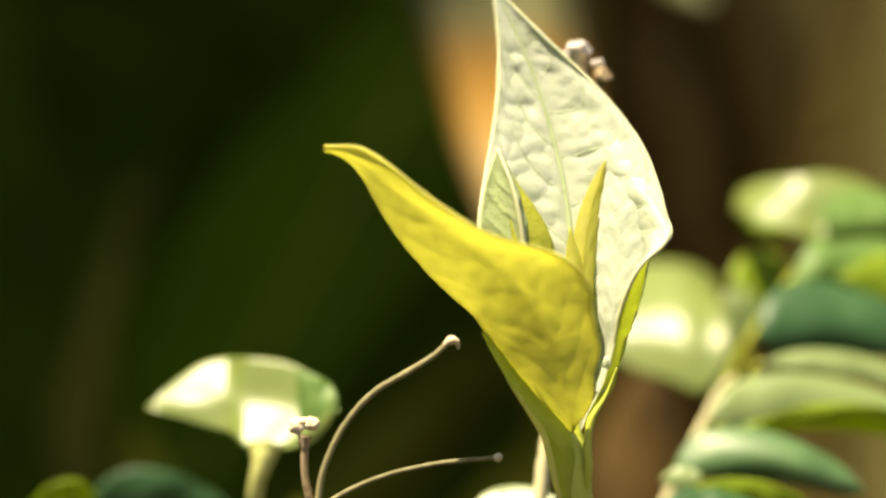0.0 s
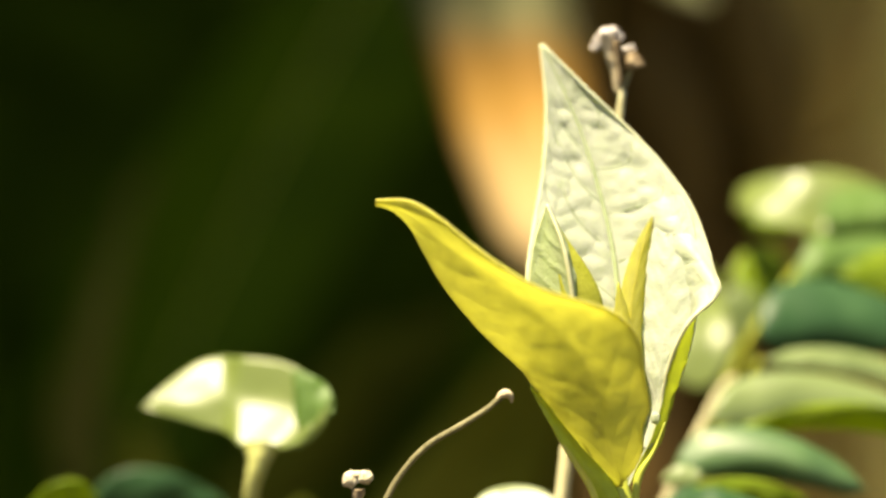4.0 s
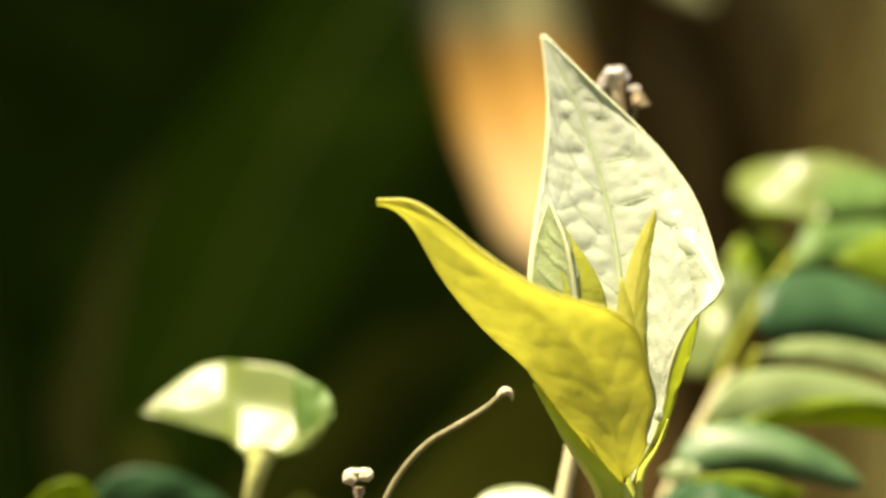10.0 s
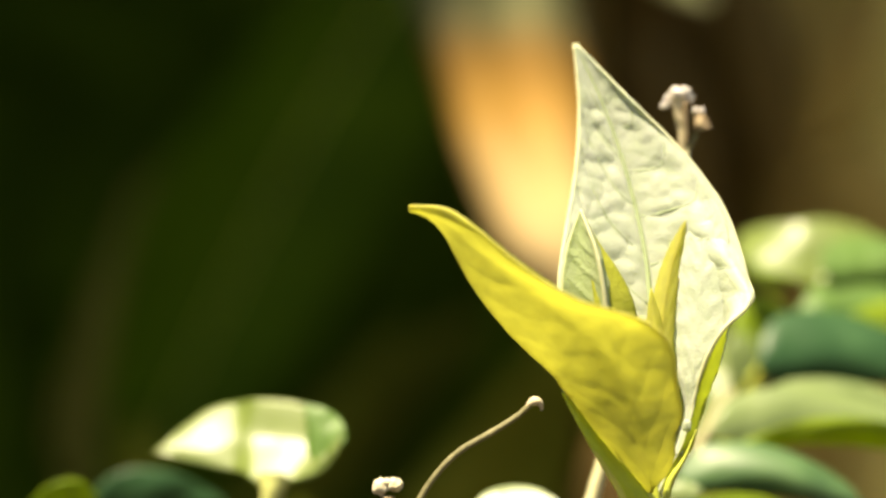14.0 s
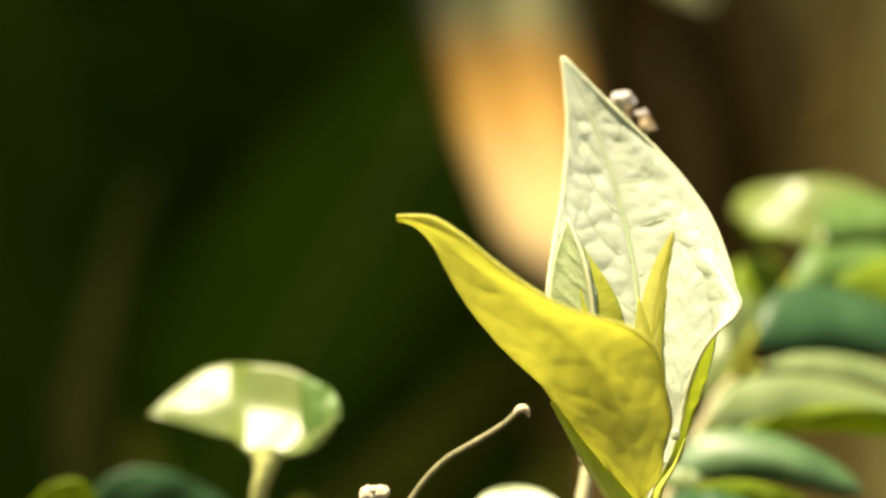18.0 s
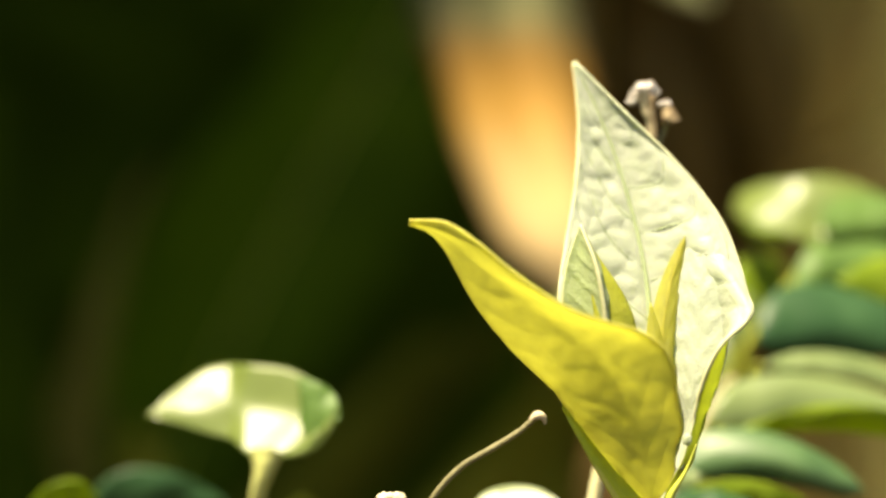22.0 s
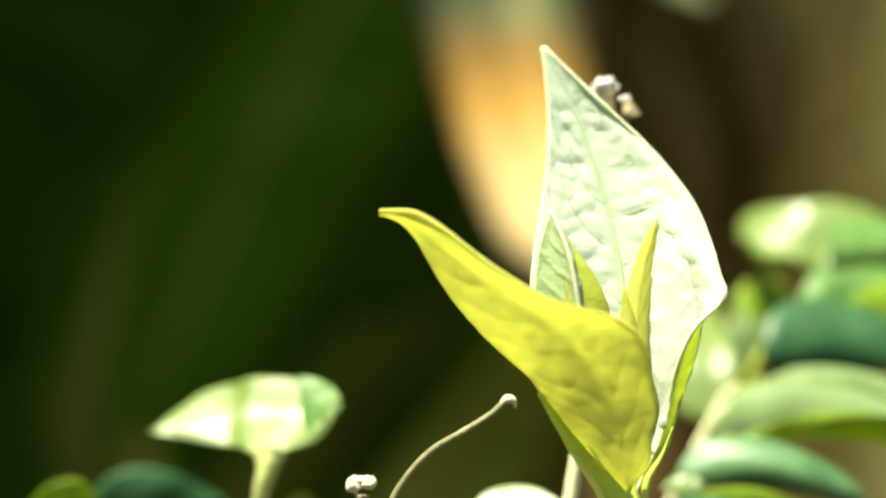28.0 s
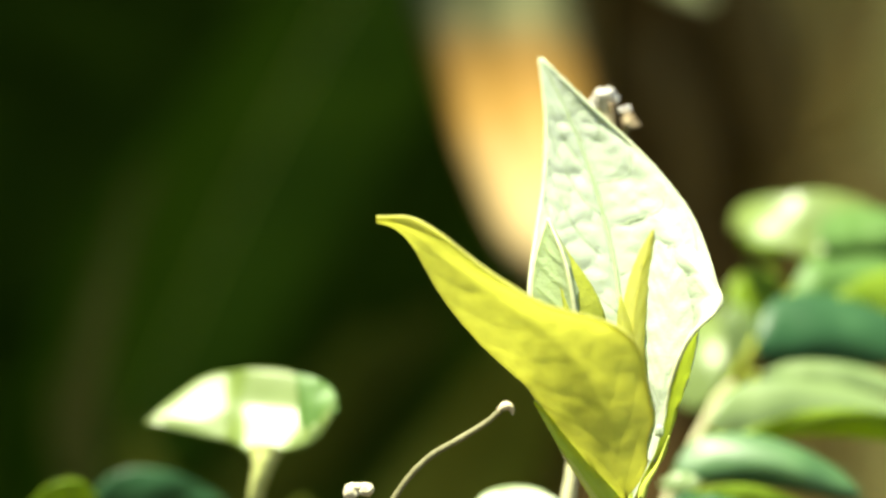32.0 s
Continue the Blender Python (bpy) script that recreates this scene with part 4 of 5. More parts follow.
O = Vector((-0.06095, 0.395, 0.53498)[:2] + (0,))
low = thing("low_leafy_plant", O, "low plant with a lime and a deep green leaf", "plant")
lamina(low, "leaf", [(-0.026, 0.5465), (-0.0224, 0.55), (-0.0188, 0.5515), (-0.0147, 0.551), (-0.012, 0.5476)],
       [(-0.026, 0.5465), (-0.0224, 0.5435), (-0.0188, 0.5423), (-0.0147, 0.5435), (-0.012, 0.5476)], 0.01, LIME, (0.2, -0.5), 0.001, (), seed=8.0)
lamina(low, "leaf", [(-0.0184, 0.5426), (-0.014, 0.5488), (-0.0078, 0.5514), (-0.0009, 0.5508), (0.006, 0.5482), (0.0129, 0.5438)],
       [(-0.0184, 0.5426), (-0.0134, 0.5388), (-0.0078, 0.5375), (-0.0009, 0.5382), (0.006, 0.5394), (0.0129, 0.5438)], 0.03, DEEP, (0.1, -0.1), 0.001, (), seed=9.0)
lf(low, (-0.03581, 0.4, 0.53887), (-0.02638, 0.4, 0.54711), 0.004, (0, 0, 0.003), UP, DULL_LEAF, label="small yellow brown leaf")
bm = bmesh.new()
tube(bm, [O - Vector((0, 0, 0.03)), O + Vector((0.004, 0, 0.3)), (-0.06444, 0.395, 0.53498), (-0.06851, 0.395, 0.54138)], (0.0026, 0.002, 0.0016, 0.001), 9, 30, o=O)
part("stem", bm, STEM, low)
for tgt in ((-0.07002, 0.395, 0.53986), (-0.03557, 0.4, 0.5391)):
    bm = bmesh.new()
    tube(bm, [(-0.06386, 0.395, 0.53382), Vector((-0.06386, 0.395, 0.53614)).lerp(Vector(tgt), 0.5), tgt], (0.0013, 0.001, 0.0007), 8, 12, o=O)
    part("petiole", bm, STEM, low)

O = Vector((0.01542, 0.385, 0.53662)[:2] + (0,))
white = thing("glossy_low_leaf", O, "glossy leaf shining white in the sun on a short stem", "leaf")
lamina(white, "leaf", [(-0.0097, 0.5480), (-0.0063, 0.5508), (-0.0017, 0.5519), (0.0039, 0.5515), (0.0096, 0.5482)],
       [(-0.0097, 0.5480), (-0.0063, 0.5462), (-0.0017, 0.5454), (0.0039, 0.5459), (0.0096, 0.5482)], -0.001, GLOSS, (-0.25, 0.75), 0.001, (), seed=10.0)
bm = bmesh.new()
tube(bm, [O - Vector((0, 0, 0.03)), O + Vector((-0.003, 0, 0.3)), (0.0075, 0.386, 0.53646), (0.0059, 0.385, 0.54728)], (0.0026, 0.002, 0.0015, 0.001), 9, 30, o=O)
part("stem", bm, STEM, white)

O = Vector((0.0454, 0.41, 0.53251)[:2] + (0,))
branch = thing("leafy_branch", O, "leafy branch with rows of glossy oval green leaves", "branch")
lamina(branch, "leaf", [(0.0106, 0.5633), (0.0151, 0.5699), (0.0217, 0.5726), (0.0302, 0.5731), (0.041, 0.5716), (0.0543, 0.5669), (0.064, 0.5603)],
       [(0.0106, 0.5633), (0.0157, 0.5625), (0.0223, 0.5612), (0.0302, 0.5629), (0.041, 0.5625), (0.0543, 0.5603), (0.064, 0.5603)], 0, SAGE, (0.1, 0.4), 0.002, (), seed=11.0)
lamina(branch, "leaf", [(0.0161, 0.5617), (0.0221, 0.5641), (0.0293, 0.5665), (0.0388, 0.5674), (0.0495, 0.5662), (0.0627, 0.5605)],
       [(0.0161, 0.5617), (0.0221, 0.5612), (0.0293, 0.5617), (0.0388, 0.5615), (0.0495, 0.5603), (0.0627, 0.5605)], -0.005, LIME, (0.1, -0.35), 0.0008, (), seed=12.0, label="yellow green lower face of the leaf")
lamina(branch, "leaf", [(0.0024, 0.5521), (0.0051, 0.5579), (0.0092, 0.5612), (0.0162, 0.5623), (0.0245, 0.5612), (0.0327, 0.5579), (0.0391, 0.5538), (0.0432, 0.5491)],
       [(0.0024, 0.5521), (0.0057, 0.5511), (0.0104, 0.5521), (0.0162, 0.5523), (0.0245, 0.5518), (0.0327, 0.5502), (0.0391, 0.5488), (0.0432, 0.5491)], -0.012, TEAL, (0.15, 0.4), 0.003, ((0.66, 0.4),), seed=13.0)
lamina(branch, "leaf", [(0.0004, 0.5486), (0.0074, 0.5517), (0.0143, 0.5529), (0.0213, 0.552), (0.0294, 0.5486)],
       [(0.0004, 0.5486), (0.0074, 0.5451), (0.0143, 0.5446), (0.0213, 0.5451), (0.0294, 0.5486)], -0.017, LIME, (0.1, -0.2), 0.001, (), seed=14.0)
lamina(branch, "leaf", [(-0.0012, 0.548), (0.0034, 0.5506), (0.0103, 0.5513), (0.016, 0.5491), (0.0217, 0.5468)],
       [(-0.0012, 0.548), (0.0034, 0.544), (0.0103, 0.5428), (0.016, 0.544), (0.0217, 0.5468)], -0.021, DEEP, (0.1, 0.6), 0.002, (), seed=15.0)
# Pale sliver added for the glint at the blue green leaf's left end.
lamina(branch, "leaf", [(-0.0005, 0.5522), (0.0011, 0.5538), (0.0037, 0.5549), (0.0062, 0.5545), (0.0083, 0.5529)],
       [(-0.0005, 0.5522), (0.0011, 0.5513), (0.0037, 0.551), (0.0062, 0.5515), (0.0083, 0.5529)], -0.015, SAGE, (-0.1, 0.5), 0.0005, (), seed=16.0, label="pale sliver put in for a glint on the blue green leaf")
bm = bmesh.new()
tube(bm, [O - Vector((0, 0, 0.03)), O + Vector((-0.01, 0, 0.3)), (0.0444, 0.412, 0.53703), (0.05108, 0.412, 0.55281), (0.05813, 0.413, 0.56631), (0.05971, 0.413, 0.56972), (0.06306, 0.415, 0.57226)], (0.003, 0.0018, 0.0010, 0.0010, 0.0009, 0.0006, 0.0005), 10, 50, o=O, rough=0.08)
part("stem", bm, TWIG, branch)

O = Vector((0.07334, 0.425, 0.55507)[:2] + (0,))
middle = thing("middle_sprig", O, "sprig with a broad deep green leaf and a narrow pale one", "sprig")
lamina(middle, "leaf", [(-0.0037, 0.5801), (-0.0027, 0.5864), (0.0013, 0.5909), (0.0086, 0.5924), (0.0161, 0.5918), (0.026, 0.5883), (0.0398, 0.5801)],
       [(-0.0037, 0.5801), (-0.0012, 0.5774), (0.0036, 0.5762), (0.0098, 0.5758), (0.0173, 0.5759), (0.026, 0.5762), (0.0398, 0.5801)], -0.001, DEEP, (0.15, 0.35), 0.004, (), seed=17.0)
lamina(middle, "leaf", [(-0.0037, 0.5749), (0.0013, 0.577), (0.0074, 0.5777), (0.016, 0.577), (0.0259, 0.5743), (0.0382, 0.5694)],
       [(-0.0037, 0.5749), (0.0013, 0.5735), (0.0074, 0.5732), (0.016, 0.5721), (0.0259, 0.5696), (0.0382, 0.5694)], -0.007, SAGE, (0.1, 0.6), 0.001, (), seed=18.0)
bm = bmesh.new()
tube(bm, [O - Vector((0, 0, 0.03)), O + Vector((-0.006, 0, 0.3)), (0.06333, 0.425, 0.54256), (0.06443, 0.424, 0.56267), (0.06955, 0.421, 0.57533)], (0.003, 0.0020, 0.0012, 0.0010, 0.0007), 10, 50, o=O, rough=0.08)
part("stem", bm, STEM, middle)

O = Vector((0.07251, 0.451, 0.55232)[:2] + (0,))
upper = thing("upper_sprig", O, "upper sprig with pale and mid green rounded leaves", "sprig")
lamina(upper, "leaf", [(-0.002, 0.6081), (-0.0008, 0.6131), (0.0038, 0.6158), (0.0104, 0.6167), (0.0177, 0.6176), (0.025, 0.6163), (0.0314, 0.6136), (0.0356, 0.6105)],
       [(-0.002, 0.6081), (-0.0004, 0.6048), (0.0038, 0.6032), (0.0098, 0.6028), (0.0144, 0.6017), (0.0181, 0.6048), (0.025, 0.6081), (0.0356, 0.6105)], -0.001, MINT, (0.05, 0.0), 0.0, (), form=lambda u, w: 0.012 * (1.6 - 0.8 * step(u, 0.15, 0.5)) * bend(w, 0.8, 1.2, 0.6), seed=19.0, label="rounded leaf shining in the sun")
lamina(upper, "leaf", [(-0.0032, 0.607), (-0.0016, 0.6059), (0.0018, 0.6051), (0.0073, 0.6047), (0.0097, 0.6041)],
       [(-0.0032, 0.607), (-0.0013, 0.6038), (0.0021, 0.6022), (0.0073, 0.602), (0.0097, 0.6041)], -0.005, LIME, (0, -0.4), 0.0004, (), seed=20.0, label="yellow green leaf edge")
lamina(upper, "leaf", [(0.0146, 0.6054), (0.0161, 0.6103), (0.0205, 0.6126), (0.0276, 0.6132), (0.0368, 0.6119), (0.0446, 0.608)],
       [(0.0146, 0.6054), (0.0178, 0.6034), (0.0224, 0.6034), (0.0276, 0.6038), (0.0368, 0.6047), (0.0446, 0.608)], -0.007, GREEN, (0.1, 0.7), 0.002, (), seed=21.0)
lamina(upper, "leaf", [(0.0067, 0.5917), (0.0089, 0.5969), (0.0121, 0.6008), (0.0185, 0.6037), (0.0276, 0.605), (0.0379, 0.6027), (0.0456, 0.5963)],
       [(0.0067, 0.5917), (0.0108, 0.5908), (0.016, 0.5914), (0.0211, 0.5905), (0.0276, 0.5892), (0.0379, 0.5898), (0.0456, 0.5963)], -0.013, GREEN, (0.15, 0.55), 0.003, (), seed=22.0)
lamina(upper, "leaf", [(0.0167, 0.5931), (0.0211, 0.5966), (0.0262, 0.5986), (0.0326, 0.5991), (0.0415, 0.5976)],
       [(0.0167, 0.5931), (0.0211, 0.5902), (0.0262, 0.5877), (0.0326, 0.5874), (0.0415, 0.5976)], -0.019, LIME, (0.1, 0.2), 0.001, (), seed=23.0)
lamina(upper, "leaf", [(-0.0037, 0.592), (-0.0007, 0.5971), (0.0038, 0.5993), (0.0083, 0.5985), (0.0108, 0.5954)],
       [(-0.0037, 0.592), (-0.0012, 0.5865), (0.0038, 0.5854), (0.0086, 0.5893), (0.0108, 0.5954)], 0.011, LIME, (0.2, 0.5), 0.001, (), seed=24.0)
lamina(upper, "leaf", [(-0.0056, 0.586), (-0.0032, 0.5904), (0.0005, 0.5912), (0.0036, 0.5873), (0.0046, 0.5826)],
       [(-0.0056, 0.586), (-0.004, 0.5799), (-0.0009, 0.5777), (0.0025, 0.5782), (0.0046, 0.5826)], 0.007, SAGE, (0.2, 0.3), 0.001, (), seed=25.0)
lamina(upper, "leaf", [(-0.0429, 0.5853), (-0.0374, 0.5922), (-0.0278, 0.5944), (-0.0182, 0.5963), (-0.0099, 0.5955), (-0.0039, 0.5919), (-0.0014, 0.5837)],
       [(-0.0429, 0.5853), (-0.0367, 0.5789), (-0.0278, 0.5713), (-0.0182, 0.568), (-0.0106, 0.5653), (-0.0051, 0.5713), (-0.0014, 0.5837)], 0.015, MINT, (-0.28, 0.0), 0.0, ((0.60, 0.34),), form=lambda u, w: 0.0295 * (bend(w, 0.3, 0.84, 0.34) + bend(w, 0.0, 0.7, 0.58)), seed=26.0, label="broad rounded glossy leaf")
bm = bmesh.new()
tube(bm, [O - Vector((0, 0, 0.03)), O + Vector((-0.006, 0, 0.3)), (0.06241, 0.45, 0.53918), (0.06609, 0.448, 0.56583), (0.07662, 0.444, 0.58706), (0.08538, 0.442, 0.59883)], (0.003, 0.0020, 0.0015, 0.0011, 0.0009, 0.0007), 10, 50, o=O, rough=0.08)
part("stem", bm, STEM, upper)
bm = bmesh.new()
tube(bm, [(0.08408, 0.442, 0.59753), (0.09361, 0.444, 0.60209), (0.10234, 0.445, 0.60537)], (0.0010, 0.0009, 0.0007), 8, 12, o=O)
part("petiole", bm, STEM, upper)

SHOOT_ROWS = (
    (0, -9.46, 10.31, -0.29, 1.24), (0.5, -6.64, 5.25, -0.89, 1.58), (1, -7.61, 4.4, -0.95, 1.33), (1.5, -4.62, 3.07, -0.74, 0.68), (2, -1.86, 1.57, 0.32, 1.08), (2.5, -4.88, 3.87, -0.2, 1.17),
    (3, -2.8, 0.17, -0.08, -0.43), (3.5, -1.79, 1.07, -0.06, -0.22), (5.5, 1.06, -2.43, 0.69, -1.99), (6, 0, 0, 0, 0), (6.5, 3.22, -2.7, 0.41, -0.27), (7, 1.76, -2.32, 0.18, -0.79),
    (7.5, 3.58, -3.93, 0.03, -1.01), (8, 1.45, -3.42, -0.02, 0.5), (8.5, -1.21, 1.48, -0.61, 0.61), (9, -0.91, 3.12, -0.33, 1.7), (9.5, -0.91, 2.93, -0.18, 1.97), (10, -0.44, 1.26, -0.26, 1.93),
    (10.5, 1.75, -0.63, -0.33, 2.29), (11, 7.62, -8.04, 1.1, 0.34), (11.5, 5.18, -5.76, 0.97, -1.14), (12, 6.66, -3.35, 0.18, 1.49), (12.5, 6.52, -2.81, 1.04, 2.84), (13, 9.46, -5.38, 1.55, 0.45),
    (13.5, 4.37, 0.04, 0.46, 2.52), (15.5, 4.31, -3.73, 1.21, -2.6), (16, 1.27, -0.31, 0.13, 0.91), (16.5, 2.64, -1.34, -0.06, 1.44), (17, 3.29, -3.75, 0.4, 0.04), (17.5, 4.05, -3.34, 0.46, 1.01),
    (18, 2.42, -2.23, 0.39, 0.32), (18.5, 10.08, -8.09, 1.32, -0.22), (19, 9.32, -11.5, 2.51, -4.01), (19.5, 3.65, -7.05, 0.91, -4.89), (20, 0.85, 1.28, -0.48, 2.87), (20.5, 1.69, -0.5, 0.55, 0.68),
    (21, 6.87, -6.68, 0.91, 0.04), (21.5, 3.01, -4.21, 1.01, -0.93), (22, 4.45, -3.17, 0.51, 0.18), (22.5, 3.05, -3.13, 0.23, 1), (23, 1.38, -1.85, -0.19, 0.76), (23.5, -0.12, -1.71, -0.09, 0.32),
    (24, 0.35, -1.63, -0.23, 0.53), (24.5, -0.36, -0.42, -0.33, 1.57), (25, -0.29, -1.12, -0.27, 0.93), (25.5, 1.08, -1.94, 0.24, 0.42), (27.5, 0.09, 0.43, -1.2, 1.18), (28, 0.48, -0.31, -0.85, 0.88),
    (28.5, 1.35, -2.05, -0.74, 0.46), (29, -0.16, -1.51, -0.85, 0.28), (29.5, 0.7, -2.23, -0.64, 0.45), (30, 0.86, -1.06, -1.01, 0.16), (30.5, 1.04, -1.31, -0.83, 0.3), (31, 1.6, -2.61, -0.44, -0.15),
    (31.5, 0.93, -3.38, -0.51, -0.72), (32, -0.15, -1.81, -0.72, -0.51),
)
DRIED_ROWS = (
    (0, -7.46, 6.92, -2.22), (0.5, -4.97, 8.75, -0.85), (1, -5.08, 5.62, -0.84), (1.5, -5.62, 7.46, -1.47), (2, -6.16, 1.95, -1.54), (2.5, -9.83, 9.62, -3.42),
    (3, -9.29, 4.21, -1.84), (3.5, -4.11, 11.56, -1.25), (5.5, 0.54, -0.86, -0.59), (6, 0, 0, 0), (6.5, 2.16, -1.62, -1.09), (7, -0.76, -0.86, -2.1),
    (7.5, 0.86, -2.49, -2.36), (8, 0.54, 1.84, -1.18), (8.5, -1.3, 4.32, -0.22), (9, -2.38, 8.75, -1.43), (9.5, -2.27, 5.08, -1.11), (10, -0.22, 2.05, 0.13),
    (10.5, 4.76, -1.73, 2.26), (11, 9.29, -13.18, 1.26), (11.5, 8, -8.86, 2.1), (12, 11.56, -7.02, 3.72), (12.5, 5.4, 0.54, -1.49), (13, 2.27, 0.22, -6.07),
    (13.5, 12.32, -2.7, 6.07), (15.5, 4.76, 2.92, -0.5), (16, -1.08, -0.86, -1.81), (16.5, 3.46, 4.11, -0.04), (17, 0.86, -2.7, -2.11), (17.5, 2.38, -2.05, -1.61),
    (18, 1.08, -2.7, -1.13), (18.5, 2.7, -9.4, -6.19), (19, 1.62, -12.86, -6.39), (19.5, -1.3, -5.08, -4.05), (20, 7.24, 4.21, 4.28), (20.5, 9.29, -5.94, 6.44),
    (21, 15.78, -11.46, 6.9), (21.5, 5.73, -6.48, 2.07), (22, 5.62, -0.86, 0.36), (22.5, 3.24, -5.4, 0.14), (23, 1.4, -3.03, 0.03), (23.5, 0.43, -2.49, 0.49),
    (24, -0.54, -1.95, -0.68), (24.5, -2.11, -1.24, -1.24), (25, -3.67, -0.54, -2.57), (25.5, -3.42, -0.06, -3.55), (27.5, -2.38, 1.84, -1.95), (28, -2.16, 0, -2.04),
    (28.5, -2.54, -0.7, -3.09), (29, -2.92, -1.4, -2.08), (29.5, -2.81, -1.08, -2.76), (30, -2.7, -0.76, -2.76), (30.5, -1.62, -2, -2.03), (31, -0.54, -3.24, -1.68),
    (31.5, -1.35, -2.65, -1.84), (32, -2.16, -2.05, -1.5),
)
WIRY_ROWS = (
    (0, -10.11, 10.42, 0), (0.5, -7.15, 5.29, 0), (1, -7.93, 4.51, 0), (1.5, -4.66, 3.11, 0), (2, -2.17, 1.55, 0), (2.5, -4.98, 4.04, 0),
    (3, -2.96, 0.62, 0), (3.5, -1.55, 1.4, 0), (5.5, 1.55, -2.34, 0), (6, 0, 0, 0), (6.5, 3.42, -2.49, 0), (7, 2.02, -2.17, 0),
    (7.5, 3.73, -3.89, 0), (8, 1.4, -3.11, 0), (8.5, -1.4, 1.55, 0), (9, -1.09, 3.27, 0), (9.5, -1.25, 2.96, 0), (10, -0.47, 1.25, 0),
    (10.5, 2.17, -0.62, 0), (11, 7.93, -7.93, 0), (11.5, 5.76, -5.29, 0), (12, 7, -3.27, 0), (12.5, 6.85, -2.96, 0), (13, 10.11, -5.29, 0),
    (13.5, 4.83, 0, 0), (15.5, 4.98, -3.42, 0), (16, 1.24, -0.15, 0), (16.5, 2.64, -1.09, 0), (17, 3.58, -3.42, 0), (17.5, 4.51, -3.11, 0),
    (18, 2.49, -1.87, 0), (18.5, 10.88, -8.09, 0), (19, 10.73, -10.89, 0), (19.5, 5.13, -6.7, 0), (20, 1.09, 1.09, 0), (20.5, 2.33, -0.47, 0),
    (21, 7.62, -6.38, 0), (21.5, 4.04, -4.04, 0), (22, 5.44, -3.11, 0), (22.5, 3.58, -2.96, 0), (23, 1.86, -1.72, 0), (23.5, 0.3, -1.55, 0),
    (24, 0.92, -1.55, 0), (24.5, 0.15, -0.15, 0), (25, 0, -0.78, 0), (25.5, 1.71, -1.72, 0), (27.5, -0.51, 0.62, 0), (28, 0.11, -0.16, 0),
    (28.5, 1.05, -1.72, 0), (29, -0.19, -1.25, 0), (29.5, 0.58, -1.72, 0), (30, 0.58, -0.93, 0), (30.5, 0.89, -1.1, 0), (31, 1.36, -2.34, 0),
    (31.5, 0.89, -2.96, 0), (32, -0.36, -1.4, 0),
)
SPRIG_ROWS = (
    (0, 0.8, -0.17, 0), (0.5, 0.08, -0.8, 0), (1, -0.37, -0.44, 0), (1.5, 0.16, -0.44, 0), (2, 0.61, -1.7, 0), (2.5, 0.61, -0.89, 0),
    (3, 0.16, -3.23, 0), (3.5, 0.08, -0.8, 0), (5.5, -0.64, 0.28, 0), (6, -0.01, 0.01, 0), (6.5, -0.01, -0.35, 0), (7, -1.01, -1.07, 0),
    (7.5, -0.38, 2.44, 0), (8, -1.28, 0.64, 0), (8.5, -0.38, 0.91, 0), (9, -2.09, 0.19, 0), (9.5, -1.37, 0.46, 0), (10, -0.01, -1.17, 0),
    (10.5, -0.38, -0.98, 0), (11, -0.28, -1.16, 0), (11.5, -0.29, -1.44, 0), (12, 1.78, -1.52, 0), (12.5, 1.78, -2.79, 0), (13, 3.14, -1.61, 0),
    (13.5, 2.78, -6.76, 0), (15.5, 2.4, -4.61, 0), (16, -1.11, 0.08, 0), (16.5, -0.31, -0.55, 0), (17, 0.78, -0.46, 0), (17.5, 0.42, -0.1, 0),
    (18, 1.32, -1.54, 0), (18.5, 2.04, 0.35, 0), (19, 1.14, -1, 0), (19.5, 0.87, -1.9, 0), (20, 0.87, -2.44, 0), (20.5, 0.59, -0.55, 0),
    (21, 1.59, -1.27, 0), (21.5, 1.41, -1.81, 0), (22, 1.14, -1.63, 0), (22.5, 1.32, -2.98, 0), (23, 2.31, -2.99, 0), (23.5, 0.78, -2.08, 0),
    (24, 2.22, -0.36, 0), (24.5, 1.68, -1.11, 0), (25, 1.95, -1.87, 0), (25.5, 0.42, -2.31, 0), (27.5, 2, -0.68, 0), (28, 1.8, -1.4, 0),
    (28.5, 2.17, -1.23, 0), (29, 0.94, -5.01, 0), (29.5, 2.71, -1.93, 0), (30, 1.44, -2.6, 0), (30.5, -0.54, -0.59, 0), (31, 1.63, -0.62, 0),
    (31.5, 0.54, 0.02, 0), (32, 0.91, -1.03, 0),
)
